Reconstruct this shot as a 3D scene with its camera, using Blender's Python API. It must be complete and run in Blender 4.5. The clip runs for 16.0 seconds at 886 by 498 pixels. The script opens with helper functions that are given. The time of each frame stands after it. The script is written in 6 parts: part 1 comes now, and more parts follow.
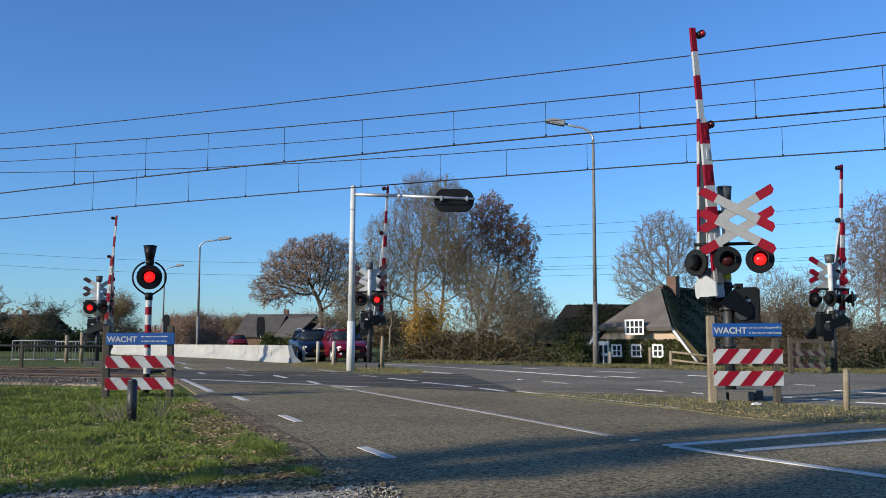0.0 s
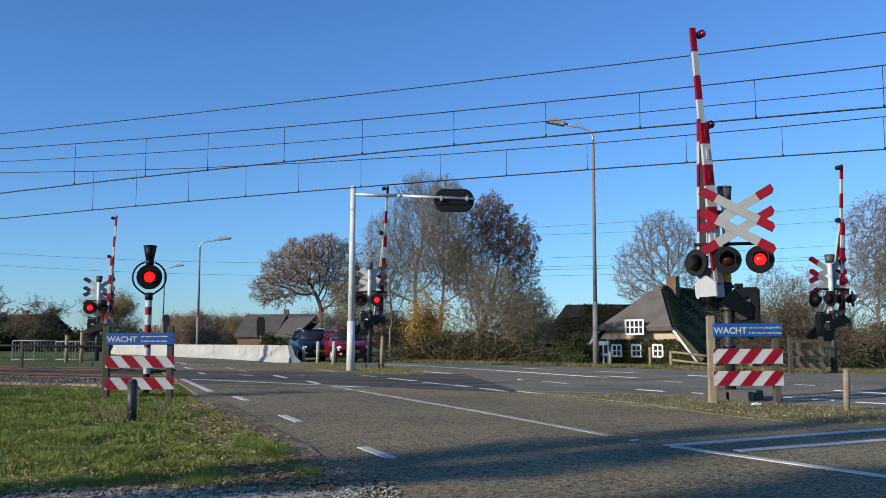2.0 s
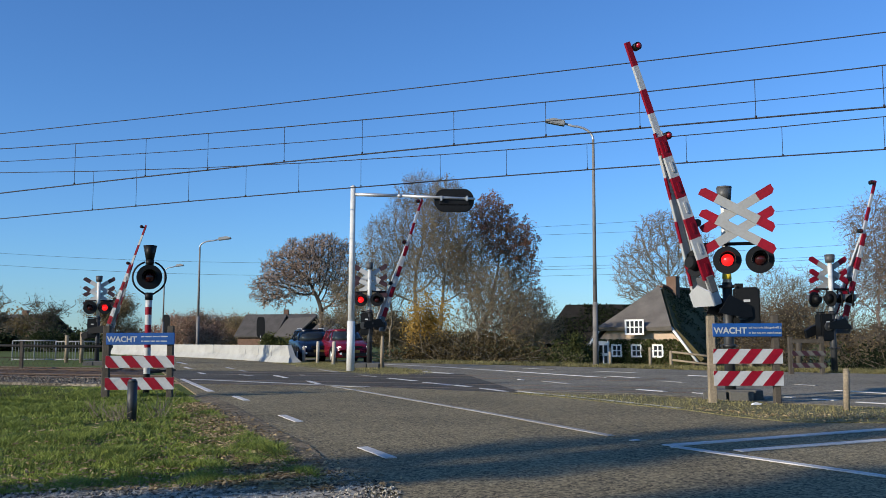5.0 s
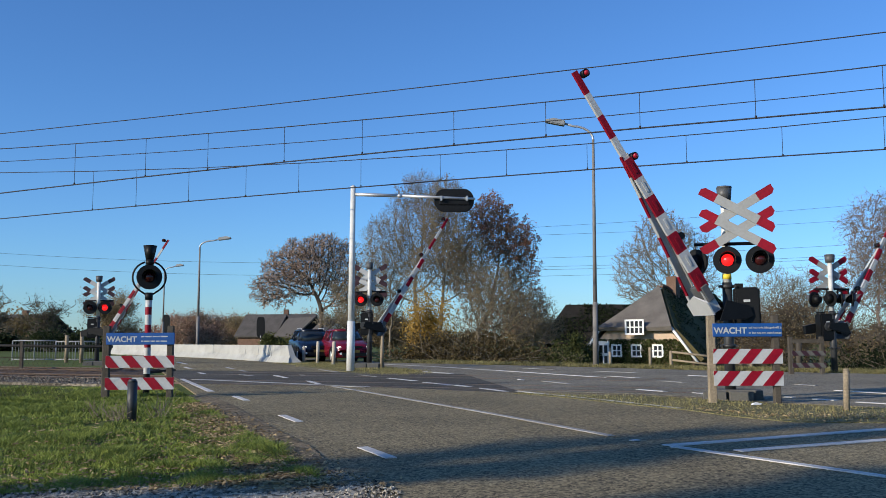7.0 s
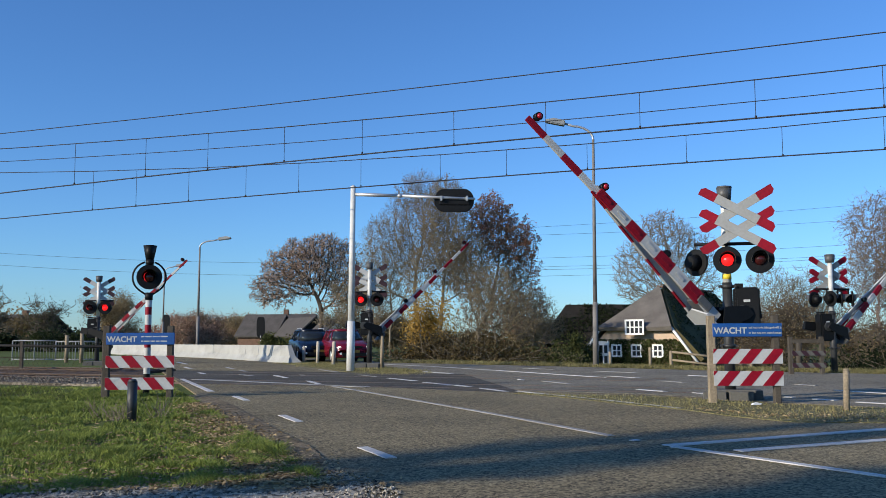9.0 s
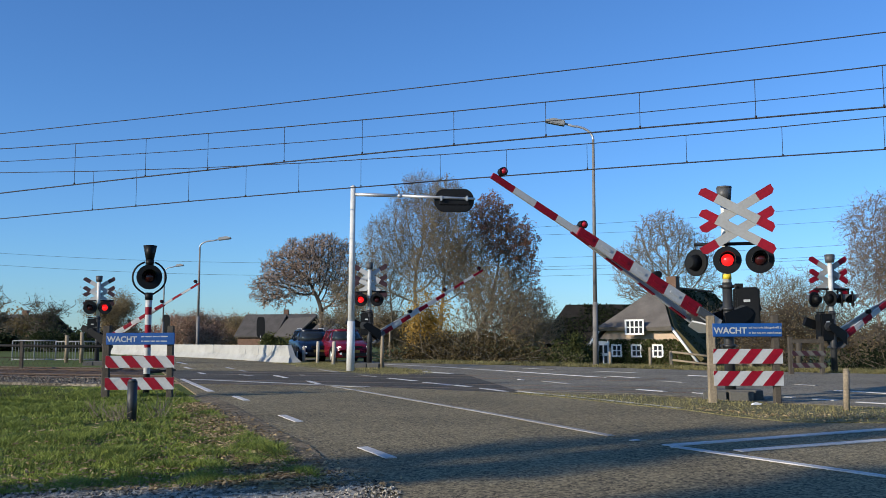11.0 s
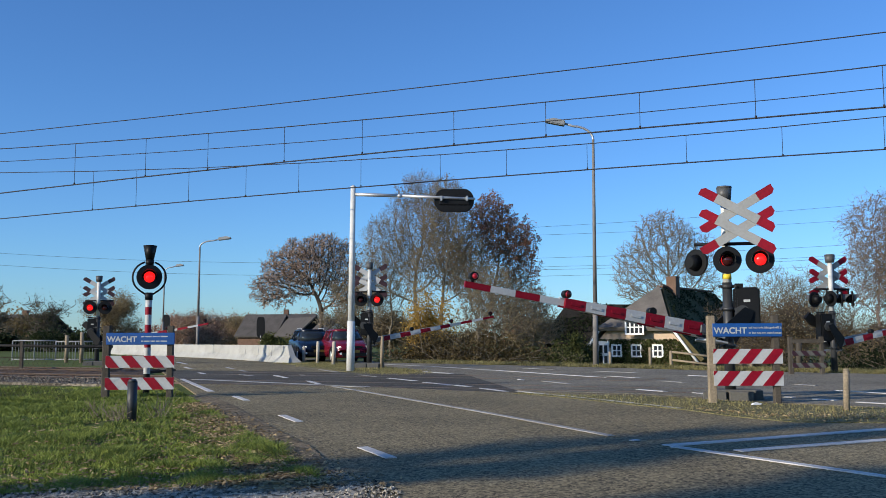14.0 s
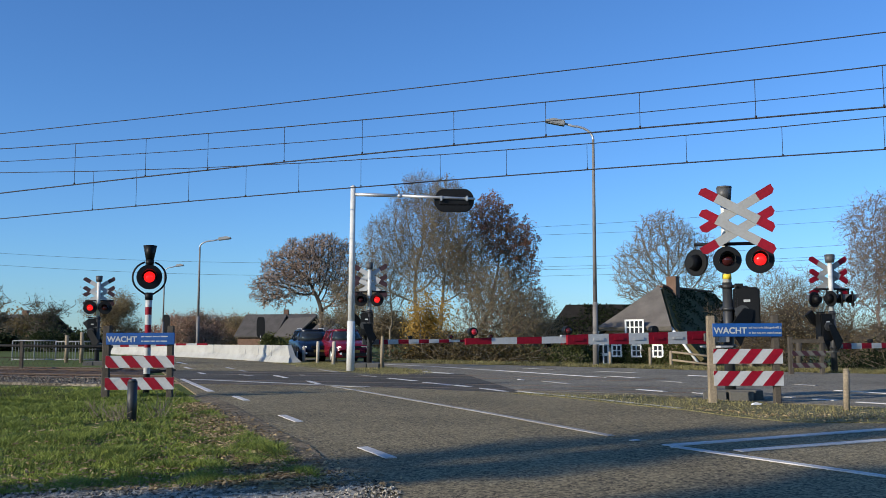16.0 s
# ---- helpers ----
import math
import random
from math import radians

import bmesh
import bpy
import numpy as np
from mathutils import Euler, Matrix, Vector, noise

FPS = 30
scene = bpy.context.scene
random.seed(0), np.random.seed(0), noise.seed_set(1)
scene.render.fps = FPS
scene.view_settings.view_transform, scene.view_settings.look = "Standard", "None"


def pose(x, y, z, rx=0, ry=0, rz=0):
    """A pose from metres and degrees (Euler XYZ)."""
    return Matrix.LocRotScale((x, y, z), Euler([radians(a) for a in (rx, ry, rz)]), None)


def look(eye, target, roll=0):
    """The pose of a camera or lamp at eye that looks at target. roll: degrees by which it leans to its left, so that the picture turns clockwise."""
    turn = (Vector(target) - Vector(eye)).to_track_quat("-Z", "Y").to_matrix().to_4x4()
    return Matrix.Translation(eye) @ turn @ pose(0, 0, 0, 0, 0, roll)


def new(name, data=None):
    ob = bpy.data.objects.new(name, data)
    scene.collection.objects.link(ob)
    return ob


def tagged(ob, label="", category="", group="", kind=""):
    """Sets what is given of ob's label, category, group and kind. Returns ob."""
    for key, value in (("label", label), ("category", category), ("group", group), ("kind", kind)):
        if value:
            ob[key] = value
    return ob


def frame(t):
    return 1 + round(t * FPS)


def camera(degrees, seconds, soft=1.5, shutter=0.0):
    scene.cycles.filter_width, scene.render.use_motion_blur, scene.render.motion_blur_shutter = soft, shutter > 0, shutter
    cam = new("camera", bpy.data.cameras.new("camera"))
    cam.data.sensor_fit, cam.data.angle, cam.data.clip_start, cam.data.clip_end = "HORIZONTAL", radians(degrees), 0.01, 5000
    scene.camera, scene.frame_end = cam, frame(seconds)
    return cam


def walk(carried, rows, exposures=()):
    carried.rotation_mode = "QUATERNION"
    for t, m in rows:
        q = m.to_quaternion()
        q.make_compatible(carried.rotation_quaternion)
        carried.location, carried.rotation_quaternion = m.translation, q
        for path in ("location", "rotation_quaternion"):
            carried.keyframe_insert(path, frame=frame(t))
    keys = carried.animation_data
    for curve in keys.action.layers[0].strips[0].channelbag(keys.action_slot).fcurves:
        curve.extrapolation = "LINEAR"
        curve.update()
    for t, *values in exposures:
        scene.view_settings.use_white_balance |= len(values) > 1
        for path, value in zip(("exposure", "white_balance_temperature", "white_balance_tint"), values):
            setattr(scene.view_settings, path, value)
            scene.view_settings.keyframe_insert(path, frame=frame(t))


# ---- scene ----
from mathutils import kdtree

cam = camera(52.2, 16.0, soft=0.85)
EYE = look((0, 0, 1.1), (0, 100, 1.1 + 9.75), -0.2)
walk(cam, [(0.0, EYE), (16.0, EYE)])

# ---- world, sun, exposure ----
SUN_TO = Vector((-0.83, -0.52, 0.0)).normalized()
SUN_ELEV = radians(18.5)
world = bpy.data.worlds.new("sky")
scene.world = world
world.use_nodes = True
wn = world.node_tree
sky = wn.nodes.new("ShaderNodeTexSky")
sky.sky_type = "NISHITA"
sky.sun_disc = False
sky.sun_elevation = SUN_ELEV
sky.sun_rotation = math.atan2(SUN_TO.x, SUN_TO.y)
sky.air_density, sky.dust_density, sky.ozone_density = 1.0, 0.2, 4.0
wn.nodes["Background"].inputs["Strength"].default_value = 0.14
tint = wn.nodes.new("ShaderNodeMix")
tint.data_type, tint.blend_type = "RGBA", "MULTIPLY"
tint.inputs["Factor"].default_value = 1.0
tint.inputs["B"].default_value = (0.605, 0.9, 1.25, 1)
wn.links.new(sky.outputs[0], tint.inputs["A"])
wn.links.new(tint.outputs["Result"], wn.nodes["Background"].inputs["Color"])
sun = new("sun", bpy.data.lights.new("sun", "SUN"))
sun.data.energy, sun.data.angle, sun.data.color = 5.3, radians(0.55), (1.0, 0.895, 0.735)
sun_dir = Vector((SUN_TO.x * math.cos(SUN_ELEV), SUN_TO.y * math.cos(SUN_ELEV), math.sin(SUN_ELEV)))
sun.matrix_basis = look(sun_dir * 60, (0, 0, 0))
scene.view_settings.exposure = 0.0


# ---- materials ----
def mat(name, base, rough=0.7, var=0.25, scale=8.0, fine=60.0, bump=0.0, metal=0.0, tint=None, emit=0.0, rand=0.0, dirt=None):
    """Principled material with colour variation at two scales and fine relief."""
    m = bpy.data.materials.new(name)
    m.use_nodes = True
    nt = m.node_tree
    b = nt.nodes["Principled BSDF"]
    b.inputs["Roughness"].default_value = rough
    b.inputs["Metallic"].default_value = metal
    b.inputs["Specular IOR Level"].default_value = 0.5 if rough < 0.6 else 0.15
    tc = nt.nodes.new("ShaderNodeTexCoord")
    n1 = nt.nodes.new("ShaderNodeTexNoise")
    n1.inputs["Scale"].default_value = scale
    n1.inputs["Detail"].default_value = 4
    n2 = nt.nodes.new("ShaderNodeTexNoise")
    n2.inputs["Scale"].default_value = fine
    n2.inputs["Detail"].default_value = 3
    for n in (n1, n2):
        nt.links.new(tc.outputs["Object"], n.inputs["Vector"])
    add = nt.nodes.new("ShaderNodeMath")
    add.operation = "ADD"
    nt.links.new(n1.outputs["Fac"], add.inputs[0])
    nt.links.new(n2.outputs["Fac"], add.inputs[1])
    last = add
    if rand:
        info = nt.nodes.new("ShaderNodeObjectInfo")
        geo = nt.nodes.new("ShaderNodeNewGeometry")
        s = nt.nodes.new("ShaderNodeMath")
        s.operation = "ADD"
        nt.links.new(info.outputs["Random"], s.inputs[0])
        nt.links.new(geo.outputs["Random Per Island"], s.inputs[1])
        mu = nt.nodes.new("ShaderNodeMath")
        mu.operation = "MULTIPLY_ADD"
        mu.inputs[1].default_value = rand
        nt.links.new(s.outputs[0], mu.inputs[0])
        nt.links.new(add.outputs[0], mu.inputs[2])
        sub = nt.nodes.new("ShaderNodeMath")
        sub.operation = "SUBTRACT"
        sub.inputs[1].default_value = rand
        nt.links.new(mu.outputs[0], sub.inputs[0])
        last = sub
    ramp = nt.nodes.new("ShaderNodeMapRange")
    ramp.inputs["From Min"].default_value, ramp.inputs["From Max"].default_value = 0.6, 1.4
    nt.links.new(last.outputs[0], ramp.inputs["Value"])
    mix = nt.nodes.new("ShaderNodeMix")
    mix.data_type = "RGBA"
    lo = tuple(c * (1 - var) for c in base) if dirt is None else dirt
    hi = tuple(min(1, c * (1 + var)) for c in base) if tint is None else tint
    mix.inputs["A"].default_value = (*lo, 1)
    mix.inputs["B"].default_value = (*hi, 1)
    nt.links.new(ramp.outputs[0], mix.inputs["Factor"])
    nt.links.new(mix.outputs["Result"], b.inputs["Base Color"])
    if bump:
        bp = nt.nodes.new("ShaderNodeBump")
        bp.inputs["Strength"].default_value = bump
        bp.inputs["Distance"].default_value = 0.02
        nt.links.new(n2.outputs["Fac"], bp.inputs["Height"])
        nt.links.new(bp.outputs[0], b.inputs["Normal"])
    if emit:
        b.inputs["Emission Color"].default_value = (*base, 1)
        b.inputs["Emission Strength"].default_value = emit
    return m


def leafy(name, base, tint, rand=0.5, through_light=0.35, gloss=0.15):
    """Leaf material: colour differs leaf by leaf, light passes through."""
    m = mat(name, base, 0.75, 0.3, 0.6, 3.0, tint=tint, rand=rand)
    nt = m.node_tree
    b = nt.nodes["Principled BSDF"]
    tr = nt.nodes.new("ShaderNodeBsdfTranslucent")
    nt.links.new(b.inputs["Base Color"].links[0].from_socket, tr.inputs["Color"])
    mx = nt.nodes.new("ShaderNodeMixShader")
    mx.inputs[0].default_value = through_light
    b.inputs["Specular IOR Level"].default_value = gloss
    nt.links.new(b.outputs[0], mx.inputs[1])
    nt.links.new(tr.outputs[0], mx.inputs[2])
    nt.links.new(mx.outputs[0], nt.nodes["Material Output"].inputs["Surface"])
    return m


def aggregate(name, base, spread, stone, patch, rough=0.88, bump=0.7):
    """Road surface: stones of differing tone in binder, with broad worn patches."""
    m = bpy.data.materials.new(name)
    m.use_nodes = True
    nt = m.node_tree
    b = nt.nodes["Principled BSDF"]
    b.inputs["Roughness"].default_value = rough
    b.inputs["Specular IOR Level"].default_value = 0.25
    tc = nt.nodes.new("ShaderNodeTexCoord")
    vo = nt.nodes.new("ShaderNodeTexVoronoi")
    vo.inputs["Scale"].default_value = stone
    nt.links.new(tc.outputs["Object"], vo.inputs["Vector"])
    sep = nt.nodes.new("ShaderNodeSeparateColor")
    nt.links.new(vo.outputs["Color"], sep.inputs[0])
    big = nt.nodes.new("ShaderNodeTexNoise")
    big.inputs["Scale"].default_value = patch
    big.inputs["Detail"].default_value = 6
    nt.links.new(tc.outputs["Object"], big.inputs["Vector"])
    mid = nt.nodes.new("ShaderNodeTexNoise")
    mid.inputs["Scale"].default_value = 9
    mid.inputs["Detail"].default_value = 5
    nt.links.new(tc.outputs["Object"], mid.inputs["Vector"])

    def term(out, gain, prev):
        n = nt.nodes.new("ShaderNodeMath")
        n.operation = "MULTIPLY_ADD"
        nt.links.new(out, n.inputs[0])
        n.inputs[1].default_value = gain
        if prev is None:
            n.inputs[2].default_value = 1 - spread * 0.5 - 1.2 * 0.5 - 0.7 * 0.5
        else:
            nt.links.new(prev, n.inputs[2])
        return n.outputs[0]

    v = term(sep.outputs[0], spread, None)
    v = term(big.outputs["Fac"], 1.2, v)
    v = term(mid.outputs["Fac"], 0.7, v)
    mix = nt.nodes.new("ShaderNodeMix")
    mix.data_type, mix.blend_type = "RGBA", "MULTIPLY"
    mix.inputs["Factor"].default_value = 1.0
    mix.inputs["A"].default_value = (*base, 1)
    nt.links.new(v, mix.inputs["B"])
    nt.links.new(mix.outputs["Result"], b.inputs["Base Color"])
    bp = nt.nodes.new("ShaderNodeBump")
    bp.inputs["Strength"].default_value = bump
    bp.inputs["Distance"].default_value = 0.012
    nt.links.new(sep.outputs[1], bp.inputs["Height"])
    nt.links.new(bp.outputs[0], b.inputs["Normal"])
    return m


M_ASPH = aggregate("asphalt", (0.2, 0.162, 0.09), 1.5, 48, 0.35, 0.92, 0.7)
M_ASPH_DK = aggregate("dark_asphalt", (0.08, 0.07, 0.052), 0.8, 40, 0.5, 0.9)
M_ASPH_MAIN = aggregate("grey_asphalt", (0.2, 0.175, 0.125), 0.9, 36, 0.4, 0.92)
M_GRAVEL = aggregate("gravel", (0.27, 0.24, 0.185), 1.7, 26, 1.2, 0.9, 1.0)
M_DIRT = aggregate("leafy_soil", (0.17, 0.13, 0.075), 1.3, 22, 1.1, 0.95, 1.0)
M_PAINT = mat("road_paint", (0.58, 0.57, 0.54), 0.7, 0.18, 5, 60, 0.2, dirt=(0.38, 0.37, 0.35))
M_PAINT_OLD = mat("worn_road_paint", (0.36, 0.34, 0.3), 0.7, 0.3, 4, 60, 0.2, dirt=(0.17, 0.16, 0.145), tint=(0.46, 0.45, 0.42))
M_SOIL = mat("grass_soil", (0.075, 0.1, 0.018), 0.95, 0.4, 0.35, 12, 0.6, dirt=(0.045, 0.058, 0.014), tint=(0.13, 0.165, 0.035))
M_DRYSOIL = aggregate("dry_grass_soil", (0.15, 0.135, 0.06), 0.9, 30, 1.2, 0.95, 1.0)
M_BALLAST = aggregate("ballast", (0.15, 0.13, 0.1), 1.5, 16, 0.8, 0.9, 1.0)
M_RUSTBED = aggregate("rusty_ballast", (0.085, 0.052, 0.03), 0.9, 18, 0.6, 0.95, 0.8)
M_RAIL = mat("rail_steel", (0.05, 0.033, 0.023), 0.6, 0.3, 3, 40, metal=0.2)
M_RAILTOP = mat("rail_top", (0.07, 0.046, 0.034), 0.5, 0.2, 3, 40, metal=0.3)
M_WHITE = mat("white_enamel", (0.45, 0.465, 0.465), 0.5, 0.06, 2, 25, dirt=(0.37, 0.375, 0.365))
# Blade backs: grey metal, and red darkened as if shaded by facing away.
M_BACKWHITE = mat("grey_blade_back", (0.42, 0.43, 0.43), 0.5, 0.1, 3, 25)
M_BACKRED = mat("darkened_red_enamel", (0.035, 0.011, 0.016), 0.5, 0.1, 3, 25)
M_PLATE = mat("plate_yellow", (0.1, 0.075, 0.012), 0.5, 0.1, 5, 30)
# Blade white darkened to put the low grazing sun into its colour.
M_CROSS = mat("shaded_white_enamel", (0.29, 0.3, 0.295), 0.55, 0.06, 2, 25, dirt=(0.24, 0.243, 0.235))
M_RED = mat("red_enamel", (0.23, 0.004, 0.016), 0.5, 0.2, 3, 25, dirt=(0.15, 0.004, 0.012))
M_RED.node_tree.nodes["Principled BSDF"].inputs["Specular IOR Level"].default_value = 0.2
M_BLUE = mat("blue_enamel", (0.008, 0.07, 0.26), 0.45, 0.15, 3, 25)
M_LAMPPOST = mat("weathered_lamp_post", (0.2, 0.19, 0.178), 0.65, 0.2, 2, 22, 0.1, dirt=(0.12, 0.11, 0.1))
M_GALV = mat("galvanised_steel", (0.5, 0.51, 0.51), 0.42, 0.15, 3, 22, 0.1, metal=0.55)
M_PALE = mat("pale_mast_paint", (0.62, 0.63, 0.61), 0.5, 0.1, 2, 22, 0.05, dirt=(0.5, 0.5, 0.47))
M_IRON = mat("dark_iron_paint", (0.075, 0.078, 0.08), 0.5, 0.25, 3, 20, 0.1)
M_GREY = mat("grey_paint", (0.27, 0.28, 0.28), 0.5, 0.2, 3, 20, 0.1)
M_DKGREY = mat("dark_grey_paint", (0.026, 0.028, 0.03), 0.5, 0.3, 3, 20, 0.1)
M_BLACK = mat("black_plastic", (0.007, 0.0075, 0.008), 0.5, 0.3, 4, 30)
M_BLACK.node_tree.nodes["Principled BSDF"].inputs["Specular IOR Level"].default_value = 0.2
M_YELLOW = mat("yellow_sticker", (0.75, 0.6, 0.05), 0.5, 0.1, 5, 30)
M_WOOD = mat("weathered_wood", (0.27, 0.22, 0.15), 0.8, 0.35, 4, 40, 0.5, dirt=(0.15, 0.12, 0.085))
M_PALEWOOD = mat("bleached_wood", (0.42, 0.37, 0.29), 0.85, 0.25, 4, 40, 0.4)
M_WOOD_DK = mat("dark_weathered_wood", (0.075, 0.065, 0.052), 0.85, 0.35, 4, 40, 0.5)
M_CONC = mat("pale_concrete", (0.39, 0.39, 0.365), 0.85, 0.15, 1.4, 25, 0.3, dirt=(0.28, 0.28, 0.255))
M_CONC_OLD = mat("old_concrete", (0.11, 0.108, 0.1), 0.9, 0.25, 2, 25, 0.4)
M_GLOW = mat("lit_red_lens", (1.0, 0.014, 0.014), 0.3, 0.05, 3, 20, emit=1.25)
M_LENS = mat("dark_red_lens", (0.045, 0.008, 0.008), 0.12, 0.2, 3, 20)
M_BOOMRED = mat("boom_lamp_red", (0.3, 0.008, 0.02), 0.3, 0.1, 3, 20, emit=0.1)
M_WIRE = mat("copper_wire", (0.035, 0.035, 0.04), 0.6, 0.2, 3, 20)
M_THATCH = mat("thatch", (0.15, 0.136, 0.12), 0.95, 0.3, 1.0, 22, 1.0, dirt=(0.09, 0.08, 0.07), tint=(0.2, 0.182, 0.16))
M_THATCH_MOSS = mat("mossy_thatch", (0.1, 0.08, 0.04), 0.97, 0.4, 0.7, 16, 1.0, dirt=(0.06, 0.045, 0.025), tint=(0.12, 0.105, 0.045))
for _m in (M_THATCH, M_THATCH_MOSS):
    _nt = _m.node_tree
    _map = _nt.nodes.new("ShaderNodeMapping")
    _map.inputs["Scale"].default_value = (1.0, 1.0, 0.16)
    for _l in [l for l in _nt.links if l.to_node.type == "TEX_NOISE"]:
        _src, _dst = _l.from_socket, _l.to_socket
        _nt.links.new(_src, _map.inputs["Vector"])
        _nt.links.new(_map.outputs[0], _dst)
M_PLASTER = mat("tan_plaster", (0.56, 0.44, 0.33), 0.85, 0.15, 1.5, 20, 0.3, dirt=(0.4, 0.29, 0.2))
M_BRICK = mat("brown_brick", (0.15, 0.095, 0.068), 0.9, 0.3, 2, 18, 0.4)
M_ROOFTILE = mat("grey_roof_tile", (0.085, 0.078, 0.072), 0.8, 0.3, 1.5, 14, 0.4)
# Dark boards, taken near black to hold the barn's shadow side as well.
M_BARN = mat("dark_shaded_boards", (0.022, 0.02, 0.017), 0.85, 0.3, 1.5, 16, 0.3)
M_WINFRAME = mat("white_window_paint", (0.8, 0.8, 0.78), 0.45, 0.06, 3, 20)
M_PANE = mat("window_glass", (0.03, 0.035, 0.04), 0.06, 0.2, 2, 10)
M_CARBLUE = mat("blue_car_paint", (0.003, 0.006, 0.017), 0.25, 0.15, 2, 20)
M_CARRED = mat("crimson_car_paint", (0.14, 0.006, 0.018), 0.25, 0.15, 2, 20)
M_CARGLASS = mat("car_glass", (0.02, 0.025, 0.028), 0.05, 0.15, 2, 20)
M_TYRE = mat("tyre_rubber", (0.02, 0.02, 0.02), 0.85, 0.3, 4, 30, 0.2)
M_HEADLAMP = mat("headlamp_glass", (0.75, 0.78, 0.8), 0.1, 0.15, 6, 30)
M_HEADGLOW = mat("lit_headlamp", (1.0, 0.96, 0.88), 0.2, 0.02, 3, 20, emit=0.9)
M_BARK = mat("bark", (0.085, 0.068, 0.053), 0.9, 0.35, 2, 16, 0.5, tint=(0.14, 0.118, 0.095))
M_BARK_GREY = mat("grey_bark", (0.17, 0.14, 0.1), 0.9, 0.3, 2, 16, 0.4, tint=(0.26, 0.222, 0.165))
M_BIRCH = mat("birch_bark", (0.2, 0.155, 0.14), 0.85, 0.35, 3, 12, 0.4)
L_OAK = leafy("oak_autumn_leaves", (0.38, 0.245, 0.175), (0.58, 0.42, 0.31), 0.5, 0.5)
L_RED = leafy("red_oak_leaves", (0.38, 0.165, 0.1), (0.52, 0.29, 0.2), 0.5, 0.5)
L_YEL = leafy("yellow_leaves", (0.46, 0.28, 0.06), (0.64, 0.44, 0.13))
L_TAN = leafy("tan_twig_leaves", (0.2, 0.155, 0.085), (0.32, 0.25, 0.14))
L_GREEN = leafy("dull_green_leaves", (0.06, 0.075, 0.025), (0.12, 0.13, 0.045))
L_DKGREEN = leafy("dark_evergreen", (0.018, 0.028, 0.012), (0.04, 0.055, 0.02))
L_BROWN = leafy("brown_hedge_leaves", (0.095, 0.072, 0.036), (0.165, 0.125, 0.06))
L_FALL = leafy("fallen_leaves", (0.2, 0.13, 0.06), (0.48, 0.36, 0.19), 0.9, 0.1, 0.4)
L_GRASS = leafy("grass_blades", (0.045, 0.088, 0.01), (0.25, 0.3, 0.05), 0.6, 0.15, 0.5)
for _n in L_GRASS.node_tree.nodes:
    if _n.type == "TEX_NOISE" and _n.inputs["Scale"].default_value < 1:
        _n.inputs["Scale"].default_value = 1.7
L_DRYGRASS = leafy("dry_grass_blades", (0.1, 0.095, 0.03), (0.28, 0.245, 0.1), 0.8, 0.15, 0.4)


# ---- mesh builders ----
def box(bm, c, s, m=None, mi=0):
    """A box of size s at c, turned by the pose m first."""
    ret = bmesh.ops.create_cube(bm, size=1.0, matrix=(m or Matrix()) @ Matrix.Translation(c) @ Matrix.Diagonal((*s, 1)))
    for f in {f for v in ret["verts"] for f in v.link_faces}:
        f.material_index = mi
    return ret["verts"]


def tube(bm, p0, p1, r0, r1=None, n=12, mi=0, caps=True):
    p0, p1 = Vector(p0), Vector(p1)
    r1 = r0 if r1 is None else r1
    d = p1 - p0
    m = Matrix.Translation((p0 + p1) / 2) @ d.to_track_quat("Z", "Y").to_matrix().to_4x4()
    ret = bmesh.ops.create_cone(bm, cap_ends=caps, segments=n, radius1=r0, radius2=r1, depth=d.length, matrix=m)
    for f in {f for v in ret["verts"] for f in v.link_faces}:
        f.material_index = mi
        f.smooth = len(f.verts) == 4
    return ret["verts"]


def path_tube(bm, pts, r, n=8, mats=None):
    """One continuous tube along a bent path; mats gives a material to each stretch."""
    pts = [Vector(p) for p in pts]
    rings = []
    for i, p in enumerate(pts):
        d = (pts[min(i + 1, len(pts) - 1)] - pts[max(i - 1, 0)]).normalized()
        ref = Vector((0, 1, 0)) if abs(d.y) < 0.8 else Vector((1, 0, 0))
        u = d.cross(ref).normalized()
        v = d.cross(u)
        rr = r[i] if isinstance(r, (list, tuple)) else r
        rings.append([bm.verts.new(p + (u * math.cos(2 * math.pi * k / n) + v * math.sin(2 * math.pi * k / n)) * rr) for k in range(n)])
    fs = []
    for i, (a, b) in enumerate(zip(rings, rings[1:])):
        for k in range(n):
            f = bm.faces.new((a[k], a[(k + 1) % n], b[(k + 1) % n], b[k]))
            f.smooth = True
            f.material_index = mats[i] if mats else 0
            fs.append(f)
    fs += [bm.faces.new(rings[0][::-1]), bm.faces.new(rings[-1])]
    bmesh.ops.recalc_face_normals(bm, faces=fs)


def prism(bm, pts, y0, y1, mi=0, m=None):
    """A polygon in x, z drawn from y0 to y1."""
    m = m or Matrix()
    a = [bm.verts.new(m @ Vector((x, y0, z))) for x, z in pts]
    b = [bm.verts.new(m @ Vector((x, y1, z))) for x, z in pts]
    fs = [bm.faces.new(a), bm.faces.new(b[::-1])]
    k = len(pts)
    fs += [bm.faces.new((a[(i + 1) % k], a[i], b[i], b[(i + 1) % k])) for i in range(k)]
    for f in fs:
        f.material_index = mi
    bmesh.ops.recalc_face_normals(bm, faces=fs)
    return a + b


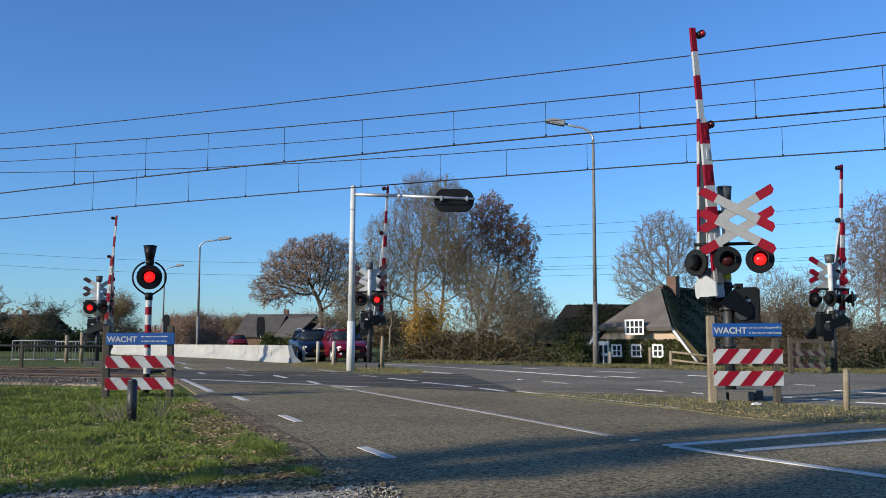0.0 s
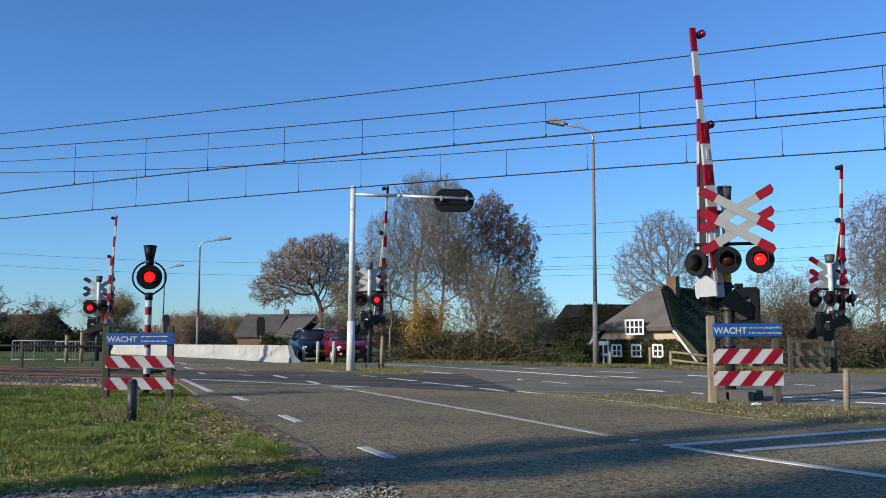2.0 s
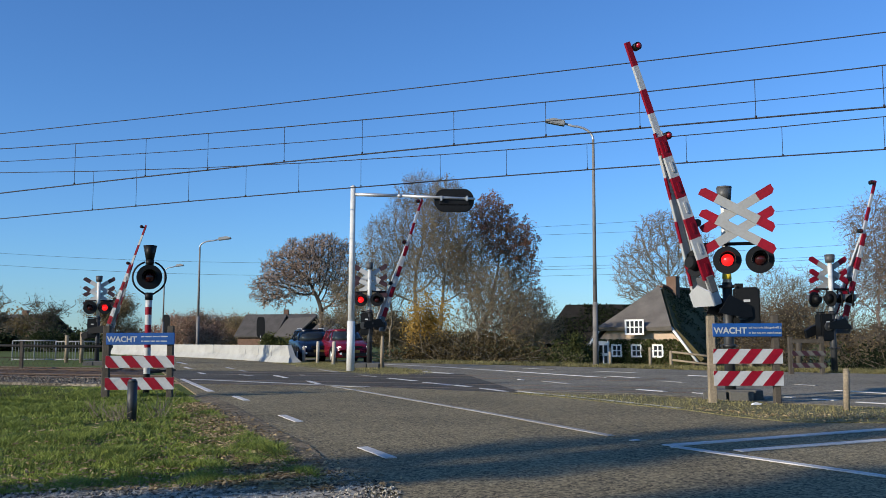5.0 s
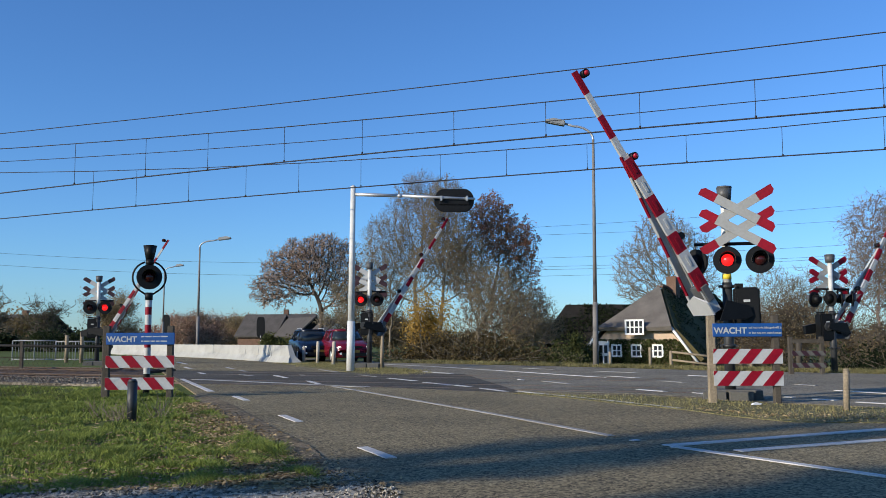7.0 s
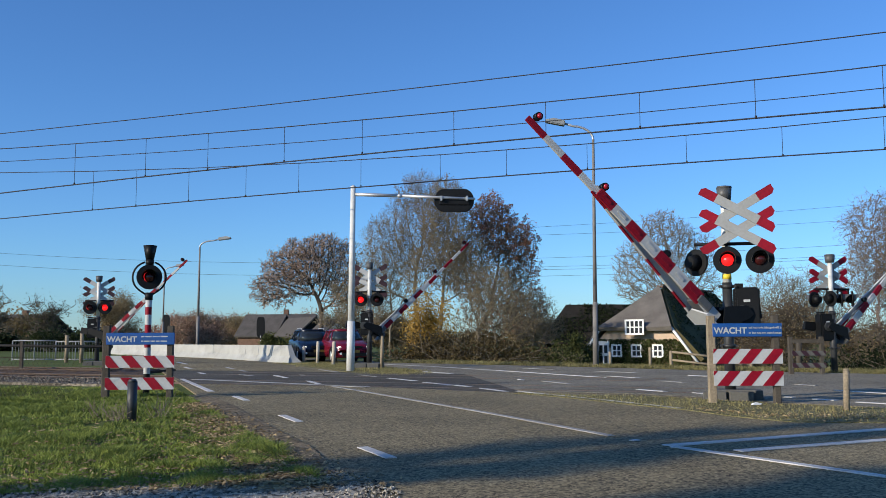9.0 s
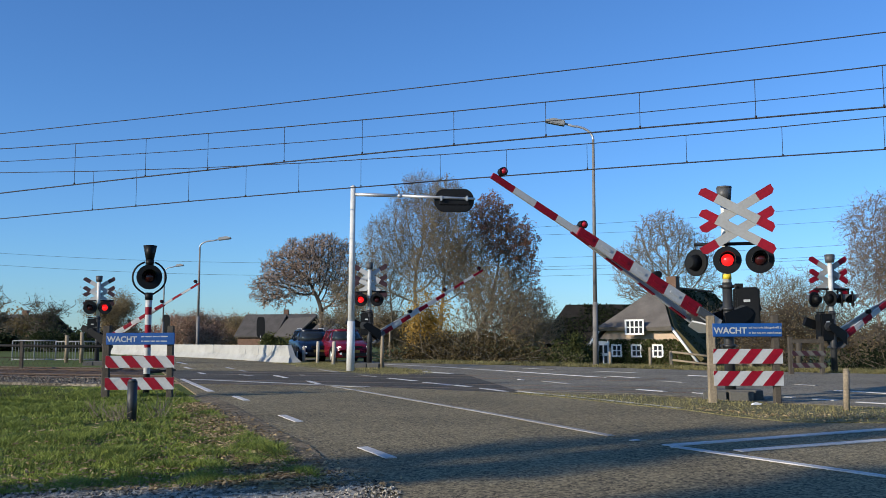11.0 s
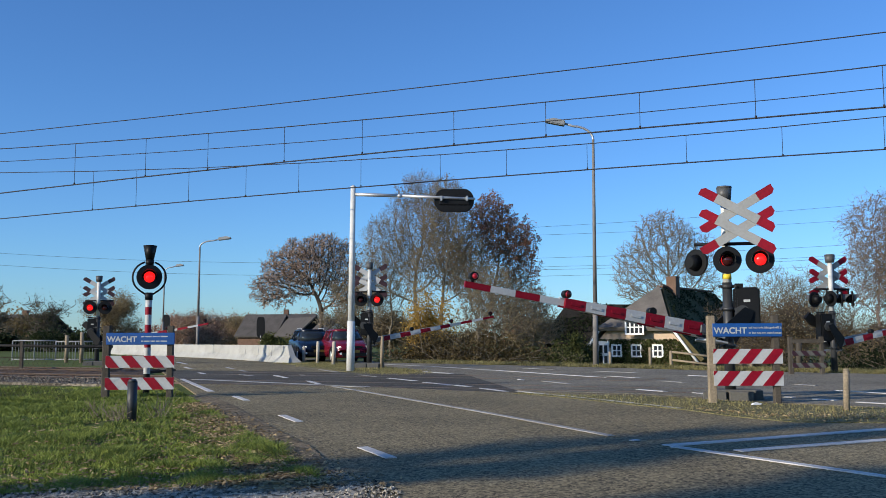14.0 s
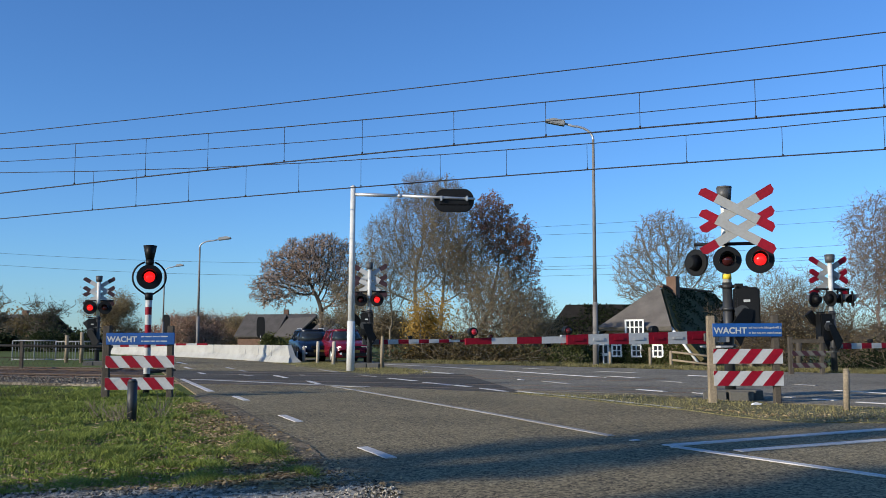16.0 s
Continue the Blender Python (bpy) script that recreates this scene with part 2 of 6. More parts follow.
def slab(bm, pts, z0, z1, mi=0):
    """A polygon in x, y drawn from z0 up to z1."""
    a = [bm.verts.new((x, y, z0)) for x, y in pts]
    b = [bm.verts.new((x, y, z1)) for x, y in pts]
    k = len(pts)
    fs = [bm.faces.new(a[::-1]), bm.faces.new(b)]
    fs += [bm.faces.new((a[i], a[(i + 1) % k], b[(i + 1) % k], b[i])) for i in range(k)]
    for f in fs:
        f.material_index = mi
    bmesh.ops.recalc_face_normals(bm, faces=fs)


def soften(bm, w, seg=2):
    es = [e for e in bm.edges if len(e.link_faces) == 2 and e.calc_face_angle(0) > 0.6]
    bmesh.ops.bevel(bm, geom=es, offset=w, segments=seg, affect="EDGES", clamp_overlap=True)


def solid(name, bm, *mats):
    me = bpy.data.meshes.new(name)
    bm.to_mesh(me)
    bm.free()
    for m in mats:
        me.materials.append(m)
    return new(name, me)


def part(name, bm, material, parent, label="", at=None):
    ms = material if isinstance(material, tuple) else (material,)
    ob = solid(name, bm, *ms)
    ob.parent = parent
    if at is not None:
        ob.matrix_basis = at
    if label:
        ob["label"] = label
    return ob


def thing(name, at, label, category, group="", kind=""):
    ob = new(name)
    ob.empty_display_size = 0.2
    ob.matrix_basis = at
    return tagged(ob, label, category, group, kind)


def tri_mesh(name, verts, faces, material):
    me = bpy.data.meshes.new(name)
    me.from_pydata(verts, [], faces)
    me.materials.append(material)
    return new(name, me)


def B():
    return bmesh.new()


def smooth(a, b, v):
    t = min(1, max(0, (v - a) / (b - a)))
    return t * t * (3 - 2 * t)


def land(x, y):
    """Height of the open ground: level at the crossing, lower behind the main road."""
    drop = -1.15 * smooth(36, 56, y + 0.45 * x) * smooth(-6, 2, x + 0.36 * (y - 40))
    return -0.03 + drop + 0.02 * noise.noise((x * 0.4, y * 0.4, 0))


# ---- ground, roads, tracks ----
SLOPE = -0.42
TURN = math.degrees(math.atan(SLOPE))


def ground():
    xs = [-2500, -900, -400, -200, -120] + [-80 + 2.5 * i for i in range(65)] + [120, 200, 400, 900, 2500]
    ys = [-300, -60] + [-20 + 2.0 * i for i in range(56)] + [100, 120, 150, 200, 300, 600, 1200, 3500]
    vs = [(x, y, land(x, y)) for y in ys for x in xs]
    n = len(xs)
    fs = [(j * n + i, j * n + i + 1, (j + 1) * n + i + 1, (j + 1) * n + i) for j in range(len(ys) - 1) for i in range(n - 1)]
    ob = tri_mesh("ground", vs, fs, M_SOIL)
    for p in ob.data.polygons:
        p.use_smooth = True
    return tagged(ob, "flat grassy Dutch farmland under autumn sun", "ground", kind="structure")


ground()


def sheet(name, pts, z, material, label, depth=0.3, category="road"):
    bm = B()
    slab(bm, pts, z - depth, z)
    return tagged(solid(name, bm, material), label, category, kind="structure")


sheet("road", [(-0.6, 5.0), (-0.9, 7.46), (-1.44, 9.27), (-2.63, 12.43), (-4.24, 16.8), (-4.72, 17.61), (-6.79, 23.29), (-10.2, 32.5), (-17.5, 51), (-42, 116), (-98, 260),
               (-88, 260), (-33, 116), (-8, 51), (-2.0, 39.3), (4.16, 34.0), (8.4, 29.5), (12.7, 26.1), (40, 8), (40, -12), (-1.5, -12)],
      0.0, M_ASPH, "worn brown-grey asphalt side road with patched surface")
sheet("main_road", [(-3.9, 44), (-2.03, 39.34), (4.16, 34.07), (8.36, 29.52), (12.71, 26.14), (39, 8.5), (30, -6), (7.25, 12.8), (6.76, 13.96), (5.74, 15.06), (4.76, 16.5), (3.77, 17.56),
                    (1.42, 18.89), (-0.18, 21.76), (-1.58, 27.3), (-2.55, 33.4)], 0.004, M_ASPH_MAIN, "grey asphalt main road with white lane markings", 0.2)
sheet("crossing_deck", [(-6.15, 21.9), (-1.75, 20.5), (0.3, 18.75), (1.6, 17.9), (0.6, 27.2), (-2.6, 28.7), (-9.3, 31.2), (-8.6, 28.5)], 0.008, M_ASPH_DK,
      "dark smooth asphalt deck over the railway tracks", 0.1)
sheet("gravel_strip", [(-9, 5.2), (-3.39, 6.27), (-3.09, 6.46), (-2.03, 6.87), (-1.25, 7.21), (-0.88, 7.6), (-0.6, 6.9), (-0.42, 5.6), (-0.7, 3.0), (-9, 3.0)], 0.008, M_GRAVEL,
      "strip of loose grey gravel beside the road", 0.1, "gravel")
sheet("leafy_edge", [(-0.86, 7.55), (-1.35, 9.3), (-2.0, 11.0), (-2.55, 12.5), (-3.4, 14.8), (-4.2, 16.9), (-4.75, 17.7), (-5.1, 17.2), (-4.35, 15.9), (-3.9, 14.5), (-3.2, 12.9), (-2.95, 11.8), (-2.5, 10.4),
                     (-2.15, 9.0), (-1.9, 8.1), (-1.7, 7.3), (-1.25, 7.15)], 0.012, M_DIRT, "brown leafy soil along the road edge", 0.1, "soil")
sheet("ballast_bed", [(-70, 47.4), (-6.3, 20.7), (-7.7, 24.2), (-10.1, 30.9), (-70, 57)], 0.03, M_BALLAST, "grey stone ballast beside the railway tracks", 0.25, "ballast")
sheet("track_bed", [(-70, 48.8), (-7.0, 22.3), (-7.8, 24.4), (-10.0, 30.2), (-70, 56)], 0.05, M_RUSTBED, "rust-brown stained ballast between the rails", 0.2, "ballast")
sheet("verge_island", [(-6.69, 38.75), (-6.58, 43.6), (-4.87, 42.77), (-3.24, 39.19), (-1.93, 33.43), (-1.09, 28.67), (-1.6, 27.73), (-2.42, 27.23), (-3.7, 30.91), (-5.19, 34.37)], 0.012,
      M_DRYSOIL, "narrow dry grass island between the roads", 0.2, "verge")
sheet("verge_corner", [(1.35, 17.95), (2.32, 17.32), (3.62, 16.9), (4.59, 15.92), (5.55, 14.57), (6.71, 13.85), (8.5, 12.2), (7.3, 10.9), (5.59, 11.55), (4.46, 11.73), (3.99, 12.51),
                       (3.62, 13.72), (2.92, 14.93), (2.21, 16.52)], 0.012, M_DRYSOIL, "short dry grass corner strewn with fallen leaves", 0.2, "verge")


def mark(x0, y0, x1, y1, w, material):
    """One painted road marking from end to end."""
    bm = B()
    d = Vector((x1 - x0, y1 - y0, 0))
    n = Vector((-d.y, d.x, 0)).normalized() * (w * 0.42)
    cut = d.normalized() * (0.1 if d.length < 3 else 0.0)
    a, b = Vector((x0, y0, 0)) + cut, Vector((x1, y1, 0)) - cut
    slab(bm, [(p.x, p.y) for p in (a - n, b - n, b + n, a + n)], 0.004, 0.013)
    ob = solid("road_marking", bm, material)
    tagged(ob, "white painted road line" if material is M_PAINT else "worn faded road line", "road marking", kind="structure")


mark(-0.85, 9.29, -0.44, 8.28, 0.13, M_PAINT)
mark(-2.33, 13.08, -1.85, 11.88, 0.13, M_PAINT)
mark(-3.97, 17.31, -3.41, 15.94, 0.13, M_PAINT)
mark(-7.05, 24.57, -4.76, 18.72, 0.15, M_PAINT)
mark(-9.82, 34.54, -9.04, 32.67, 0.15, M_PAINT)
mark(-7.78, 28.99, -7.22, 27.67, 0.15, M_PAINT)
mark(-12.19, 41.77, -10.75, 38.25, 0.15, M_PAINT)
mark(-8.09, 34.05, -7.42, 32.24, 0.15, M_PAINT_OLD)
mark(-6.95, 31.14, -6.39, 29.61, 0.15, M_PAINT_OLD)
mark(-6.1, 27.33, -5.45, 26.17, 0.15, M_PAINT_OLD)
mark(-4.92, 26.61, -4.24, 24.8, 0.15, M_PAINT)
mark(-4.25, 27.07, -4.01, 26.29, 0.15, M_PAINT_OLD)
mark(-3.47, 23.23, -2.78, 21.07, 0.15, M_PAINT)
mark(-2.5, 20.6, 0.63, 13.29, 0.11, M_PAINT_OLD)
mark(0.63, 13.29, 1.86, 10.15, 0.11, M_PAINT_OLD)
mark(1.93, 9.82, 2.11, 9.62, 0.13, M_PAINT)
mark(-4.29, 31.4, -3.34, 28.93, 0.13, M_PAINT_OLD)
mark(-6.62, 24.27, -3.86, 22.04, 0.28, M_PAINT_OLD)
mark(-3.86, 22.04, -1.63, 20.19, 0.28, M_PAINT_OLD)
mark(-2.5, 26.81, -1.82, 25.34, 0.13, M_PAINT_OLD)
mark(-1.53, 24.66, -0.65, 22.84, 0.16, M_PAINT)
mark(-0.5, 22.28, 0.22, 20.78, 0.18, M_PAINT)
mark(-0.66, 29.17, 0.29, 27.47, 0.18, M_PAINT)
mark(-2.57, 37.6, 0.34, 33.04, 0.3, M_PAINT_OLD)
mark(0.22, 21.02, 0.61, 20.11, 0.18, M_PAINT)
mark(0.75, 19.68, 1.29, 18.31, 0.15, M_PAINT)
mark(1.49, 18.51, 3.2, 14.94, 0.1, M_PAINT)
mark(3.2, 14.94, 3.64, 13.83, 0.1, M_PAINT)
mark(-0.07, 33.62, 1.79, 29.89, 0.25, M_PAINT_OLD)
mark(1.79, 29.89, 4.39, 24.45, 0.16, M_PAINT)
mark(4.53, 25.49, 5.22, 24.19, 0.16, M_PAINT)
mark(1.9, 23.63, 2.09, 23.33, 0.15, M_PAINT)
mark(2.45, 22.77, 2.98, 21.21, 0.15, M_PAINT_OLD)
mark(4.0, 19.05, 4.47, 18.13, 0.15, M_PAINT)
mark(4.8, 17.96, 5.07, 17.46, 0.15, M_PAINT)
mark(2.78, 32.11, 3.79, 30.58, 0.16, M_PAINT_OLD)
mark(4.77, 29.2, 5.86, 27.53, 0.16, M_PAINT_OLD)
mark(6.83, 25.67, 7.34, 25.01, 0.16, M_PAINT)
mark(5.34, 22.69, 5.76, 21.64, 0.15, M_PAINT_OLD)
mark(6.11, 16.57, 6.33, 16.29, 0.15, M_PAINT)
mark(6.4, 16.01, 6.74, 15.48, 0.15, M_PAINT)
mark(6.79, 15.23, 7.33, 14.53, 0.15, M_PAINT)
mark(7.86, 18.5, 8.59, 17.0, 0.15, M_PAINT)
mark(7.94, 20.8, 8.31, 20.14, 0.15, M_PAINT_OLD)
mark(2.24, 9.24, 5.5, 10.93, 0.17, M_PAINT)
mark(2.73, 8.76, 4.93, 9.81, 0.16, M_PAINT)
mark(2.24, 9.24, 3.53, 7.04, 0.12, M_PAINT)



def rails():
    bed = Matrix.Rotation(math.atan(SLOPE), 4, "Z")
    for c, end in ((20.65, -8.3), (25.5, -11.2)):
        for side in (-0.75, 0.75):
            t = thing("rail", Matrix.Translation((0, c, 0)) @ bed, "rust-brown steel rail with a polished running surface", "rail", kind="structure")
            bm = B()
            box(bm, (end - 33, side, 0.06), (66, 0.07, 0.06))
            box(bm, (end - 33, side, 0.04), (66, 0.14, 0.03))
            part("rail_web", bm, M_RAIL, t)
            bm = B()
            box(bm, (end - 33, side, 0.096), (66, 0.06, 0.012))
            part("rail_head", bm, M_RAILTOP, t)
            bm = B()
            box(bm, (-1.0, side, -0.022), (14, 0.065, 0.07))
            part("embedded_rail", bm, M_RAILTOP, t)
    bm = B()
    for c in (20.65, 25.5):
        for i in range(70):
            box(bm, (-10.4 - 0.65 * i, 0, 0.02), (0.24, 2.5, 0.08), Matrix.Translation((0, c, 0)) @ bed)
    tagged(solid("sleepers", bm, M_RAIL), "row of weathered railway sleepers sunk in ballast", "sleepers", kind="stuff")


rails()


# ---- overhead line ----
def on_line(c, s, z):
    return Vector((s, c + SLOPE * s, z))


def wire(name, c, f, r, label):
    bm = B()
    pts = [on_line(c, s, f(s)) for s in (-70, -50, -36, -28, -22, -16, -12, -8, -4, 0, 4, 8, 12, 16, 22, 30, 45)]
    path_tube(bm, pts, r, 6)
    ob = solid(name, bm, M_WIRE)
    return tagged(ob, label, "overhead wire", "overhead railway wires")


def overhead():
    m1 = lambda s: 6.28 + 0.0011 * (s - 5.0) ** 2 * (1 if s < 5 else 1.5)
    c1 = lambda s: 5.51 - 0.0008 * (s - 2.5) ** 2
    m2 = lambda s: 6.24 + 0.0017 * (s - 6.0) ** 2
    c2 = lambda s: 5.55 - 0.0006 * (s - 1.0) ** 2
    lim = lambda f: (lambda s: f(max(-22, min(14, s))))
    for c, fm, fc, name, stops in ((20.65, m1, c1, "near", (-10.3, -8.0, -6.12, -3.97, -1.94, 0.26, 2.29, 4.2, 6.35, 8.51)),
                                   (25.5, m2, c2, "far", (-11.93, -10.21, -8.23, -6.19, -4.41, -2.43, -0.07, 1.77, 3.87, 6.26, 8.39, 10.48))):
        wire("messenger_wire", c, lim(fm), 0.0125, "thin dark messenger wire sagging over the tracks")
        w = wire("contact_wire", c, lim(fc), 0.017, "taut dark contact wire above the %s track" % name)
        for s in stops:
            bm = B()
            tube(bm, on_line(c, s, fc(s)), on_line(c, s, fm(s)), 0.007, 0.007, 5)
            tube(bm, on_line(c, s, fc(s) - 0.01), on_line(c, s, fc(s) + 0.05), 0.022, 0.022, 6)
            part("dropper", bm, M_WIRE, w)
    wire("feeder_wire", 20.65, lambda s: 6.95 + 0.0004 * (s - 6) ** 2 * (s > -20) , 0.012, "thin dark feeder wire above the tracks")
    wire("auxiliary_wire", 23.0, lambda s: 6.38 + 0.0011 * (max(-20, min(14, s)) - 6) ** 2, 0.0105, "thin dark auxiliary wire between the tracks")


overhead()


def power_lines():
    """Far power lines across the fields."""
    for (x0, z0), (x1, z1) in (((-125, 20.9), (-40, 17.2)), ((-125, 24.0), (-40, 20.5)), ((10, 21.2), (135, 26.5)), ((10, 19.0), (135, 23.6)), ((10, 18.2), (135, 22.9)), ((10, 16.6), (135, 21.0)),
                               ((10, 29.0), (135, 37.5)), ((10, 27.2), (135, 33.0))):
        bm = B()
        pts = []
        for i in range(9):
            k = i / 8
            pts.append((x0 + (x1 - x0) * k, 235, z0 + (z1 - z0) * k - 3.0 * k * (1 - k)))
        path_tube(bm, pts, 0.035, 5)
        tagged(solid("power_line", bm, M_WIRE), "far thin power line above the fields", "power line", "far power lines")


power_lines()


# ---- trees ----
def tube_arrays(segs, n):
    """Verts and faces of many thin tapered branches."""
    p0 = np.array([s[0] for s in segs])
    p1 = np.array([s[1] for s in segs])
    r0 = np.array([s[2] for s in segs])
    r1 = np.array([s[3] for s in segs])
    d = p1 - p0
    d /= np.linalg.norm(d, axis=1)[:, None] + 1e-9
    ref = np.where(np.abs(d[:, 2:3]) > 0.9, np.array([[1.0, 0, 0]]), np.array([[0, 0, 1.0]]))
    u = np.cross(d, ref)
    u /= np.linalg.norm(u, axis=1)[:, None] + 1e-9
    v = np.cross(d, u)
    ang = np.arange(n) * 2 * np.pi / n
    ring = np.cos(ang)[None, :, None] * u[:, None] + np.sin(ang)[None, :, None] * v[:, None]
    a = p0[:, None] + ring * r0[:, None, None]
    b = p1[:, None] + ring * r1[:, None, None]
    verts = np.concatenate([a, b], axis=1).reshape(-1, 3)
    base = np.arange(len(segs)) * 2 * n
    fs = []
    for i in range(n):
        j = (i + 1) % n
        fs.append(np.stack([base + i, base + j, base + n + j, base + n + i], axis=1))
    return verts, np.concatenate(fs)


def grow(rng, height, trunk, lean, spread, levels, split, up, first=0.3, droop=0.0, wide=0.0):
    """Branches of one tree as tapered segments, and the tips that carry leaves."""
    segs, tips = [], []

    def shoot(p, d, length, r, level):
        k = 4 if level < 2 else 3
        for i in range(k):
            d2 = d + rng.normal(0, 0.13 + 0.03 * level, 3) + np.array([0, 0, up * (0.12 if level else 0.02) - droop * 0.12 * level])
            d2 /= np.linalg.norm(d2)
            q = p + d2 * length / k
            ra, rb = r * (1 - i / k * 0.6), r * (1 - (i + 1) / k * 0.6)
            segs.append((p, q, ra, rb))
            if level < levels and (level > 0 or (i + 1) / k > first):
                cnt = split[min(level, len(split) - 1)]
                cnt = int(cnt) + (rng.random() < cnt % 1)
                for _ in range(cnt):
                    az = rng.random() * 2 * np.pi
                    side = np.array([np.cos(az), np.sin(az), rng.normal(0.15, 0.3)])
                    side -= d2 * (side @ d2) * 0.6
                    side /= np.linalg.norm(side)
                    d3 = d2 * (1 - spread) + side * spread
                    d3 /= np.linalg.norm(d3)
                    shoot(p + (q - p) * rng.random(), d3, length * rng.uniform(0.5, 0.72), rb * rng.uniform(0.45, 0.65), level + 1)
            p, d = q, d2
        if level >= levels - 1:
            tips.append(p)
    shoot(np.zeros(3), np.array([lean, 0, 1.0]) / np.hypot(1, lean), height * 0.62, trunk, 0)
    top = max(s[1][2] for s in segs)
    k = height / top
    tips = np.array(tips) * k
    high = tips[tips[:, 2] > height * 0.35]
    mid = high[:, :2].mean(axis=0)
    zc = high[:, 2].mean()
    off = high[:, :2] - mid * (high[:, 2:3] / zc)
    grow_by = wide / np.percentile(np.hypot(off[:, 0], off[:, 1]), 93) if wide else 1.0

    def settle(p):
        q = p.copy()
        q[..., :2] = (q[..., :2] - mid * (q[..., 2:3] / zc)) * grow_by
        return q

    segs = [(settle(a * k), settle(b * k), ra, rb) for a, b, ra, rb in segs]
    return segs, settle(tips)


def leaf_quads(rng, centres, size):
    """Small four-cornered leaves with a fold, one island each."""
    n = len(centres)
    a = rng.normal(0, 1, (n, 3))
    a /= np.linalg.norm(a, axis=1)[:, None]
    b = np.cross(a, rng.normal(0, 1, (n, 3)))
    b /= np.linalg.norm(b, axis=1)[:, None]
    s = size * rng.uniform(0.6, 1.4, (n, 1))
    v = np.stack([centres - a * s, centres + b * s * 0.55, centres + a * s, centres - b * s * 0.55], axis=1).reshape(-1, 3)
    i = np.arange(n)[:, None] * 4
    return v, i + np.arange(4)[None]


def tree(name, at, seed, height, trunk, label, bark, leaf=None, per_tip=3, size=0.12, jitter=0.35, spread=0.55, levels=4, split=(2.2, 1.3, 1.2, 1.0), up=0.4, first=0.3, lean=0.0,
         low=0.0, twig=0.012, category="tree", droop=0.0, wide=0.0):
    rng = np.random.default_rng(seed)
    segs, tips = grow(rng, height, trunk, lean, spread, levels, split, up, first, droop, wide)
    segs = [(a, b, max(ra, twig), max(rb, twig)) for a, b, ra, rb in segs]
    t = thing(name, Matrix.Translation(at), label, category)
    big = [s for s in segs if s[2] > 0.05]
    fine = [s for s in segs if s[2] <= 0.05]
    for piece, group, sides in (("trunk", big, 7), ("branchwork", fine, 3)):
        if group:
            v, f = tube_arrays(group, sides)
            ob = tri_mesh(piece, v.tolist(), f.tolist(), bark)
            ob.parent = t
    if leaf:
        keep = tips[tips[:, 2] > low]
        c = np.repeat(keep, per_tip, axis=0) + rng.normal(0, jitter, (len(keep) * per_tip, 3))
        v, f = leaf_quads(rng, c, size)
        ob = tri_mesh("crown", v.tolist(), f.tolist(), leaf)
        ob.parent = t
    return t


def colonise(rng, lobes, count, step, kill, fork, lean):
    """Limbs that grow from a trunk towards points spread through a crown of several lobes."""
    vol = np.array([l[2] * l[2] * l[3] for l in lobes])
    pick = rng.choice(len(lobes), count, p=vol / vol.sum())
    d = rng.normal(0, 1, (count, 3))
    d /= np.linalg.norm(d, axis=1)[:, None]
    d *= rng.uniform(0.08, 1, (count, 1)) ** (1 / 2.6)
    lb = np.array([l[:4] for l in lobes])[pick]
    goal = np.stack([lb[:, 0] + d[:, 0] * lb[:, 2], d[:, 1] * lb[:, 2] * 0.85, lb[:, 1] + d[:, 2] * lb[:, 3]], axis=1)
    n0 = max(2, int(fork / step))
    pts = [Vector((lean * fork * (i / n0) ** 1.3 + 0.05 * math.sin(3 * i), 0.04 * math.sin(2 * i), fork * i / n0)) for i in range(n0 + 1)]
    par = [max(0, i - 1) for i in range(n0 + 1)]
    live = [Vector(g) for g in goal.tolist()]
    for _ in range(160):
        kd = kdtree.KDTree(len(pts))
        for i, p in enumerate(pts):
            kd.insert(p, i)
        kd.balance()
        pull, rest = {}, []
        for g in live:
            co, i, dist = kd.find(g)
            if dist > kill:
                rest.append(g)
                pull[i] = pull.get(i, Vector((0, 0, 0))) + (g - co) / dist
        live = rest
        fresh = 0
        for i, v in pull.items():
            if v.length < 1e-4:
                continue
            back = (pts[i] - pts[par[i]])
            v = v.normalized() + back.normalized() * 0.35 + Vector(rng.normal(0, 0.16, 3).tolist())
            q = pts[i] + v.normalized() * step
            if kd.find(q)[2] > step * 0.45:
                pts.append(q)
                par.append(i)
                fresh += 1
        if not fresh or not live:
            break
    return np.array([p[:] for p in pts]), par


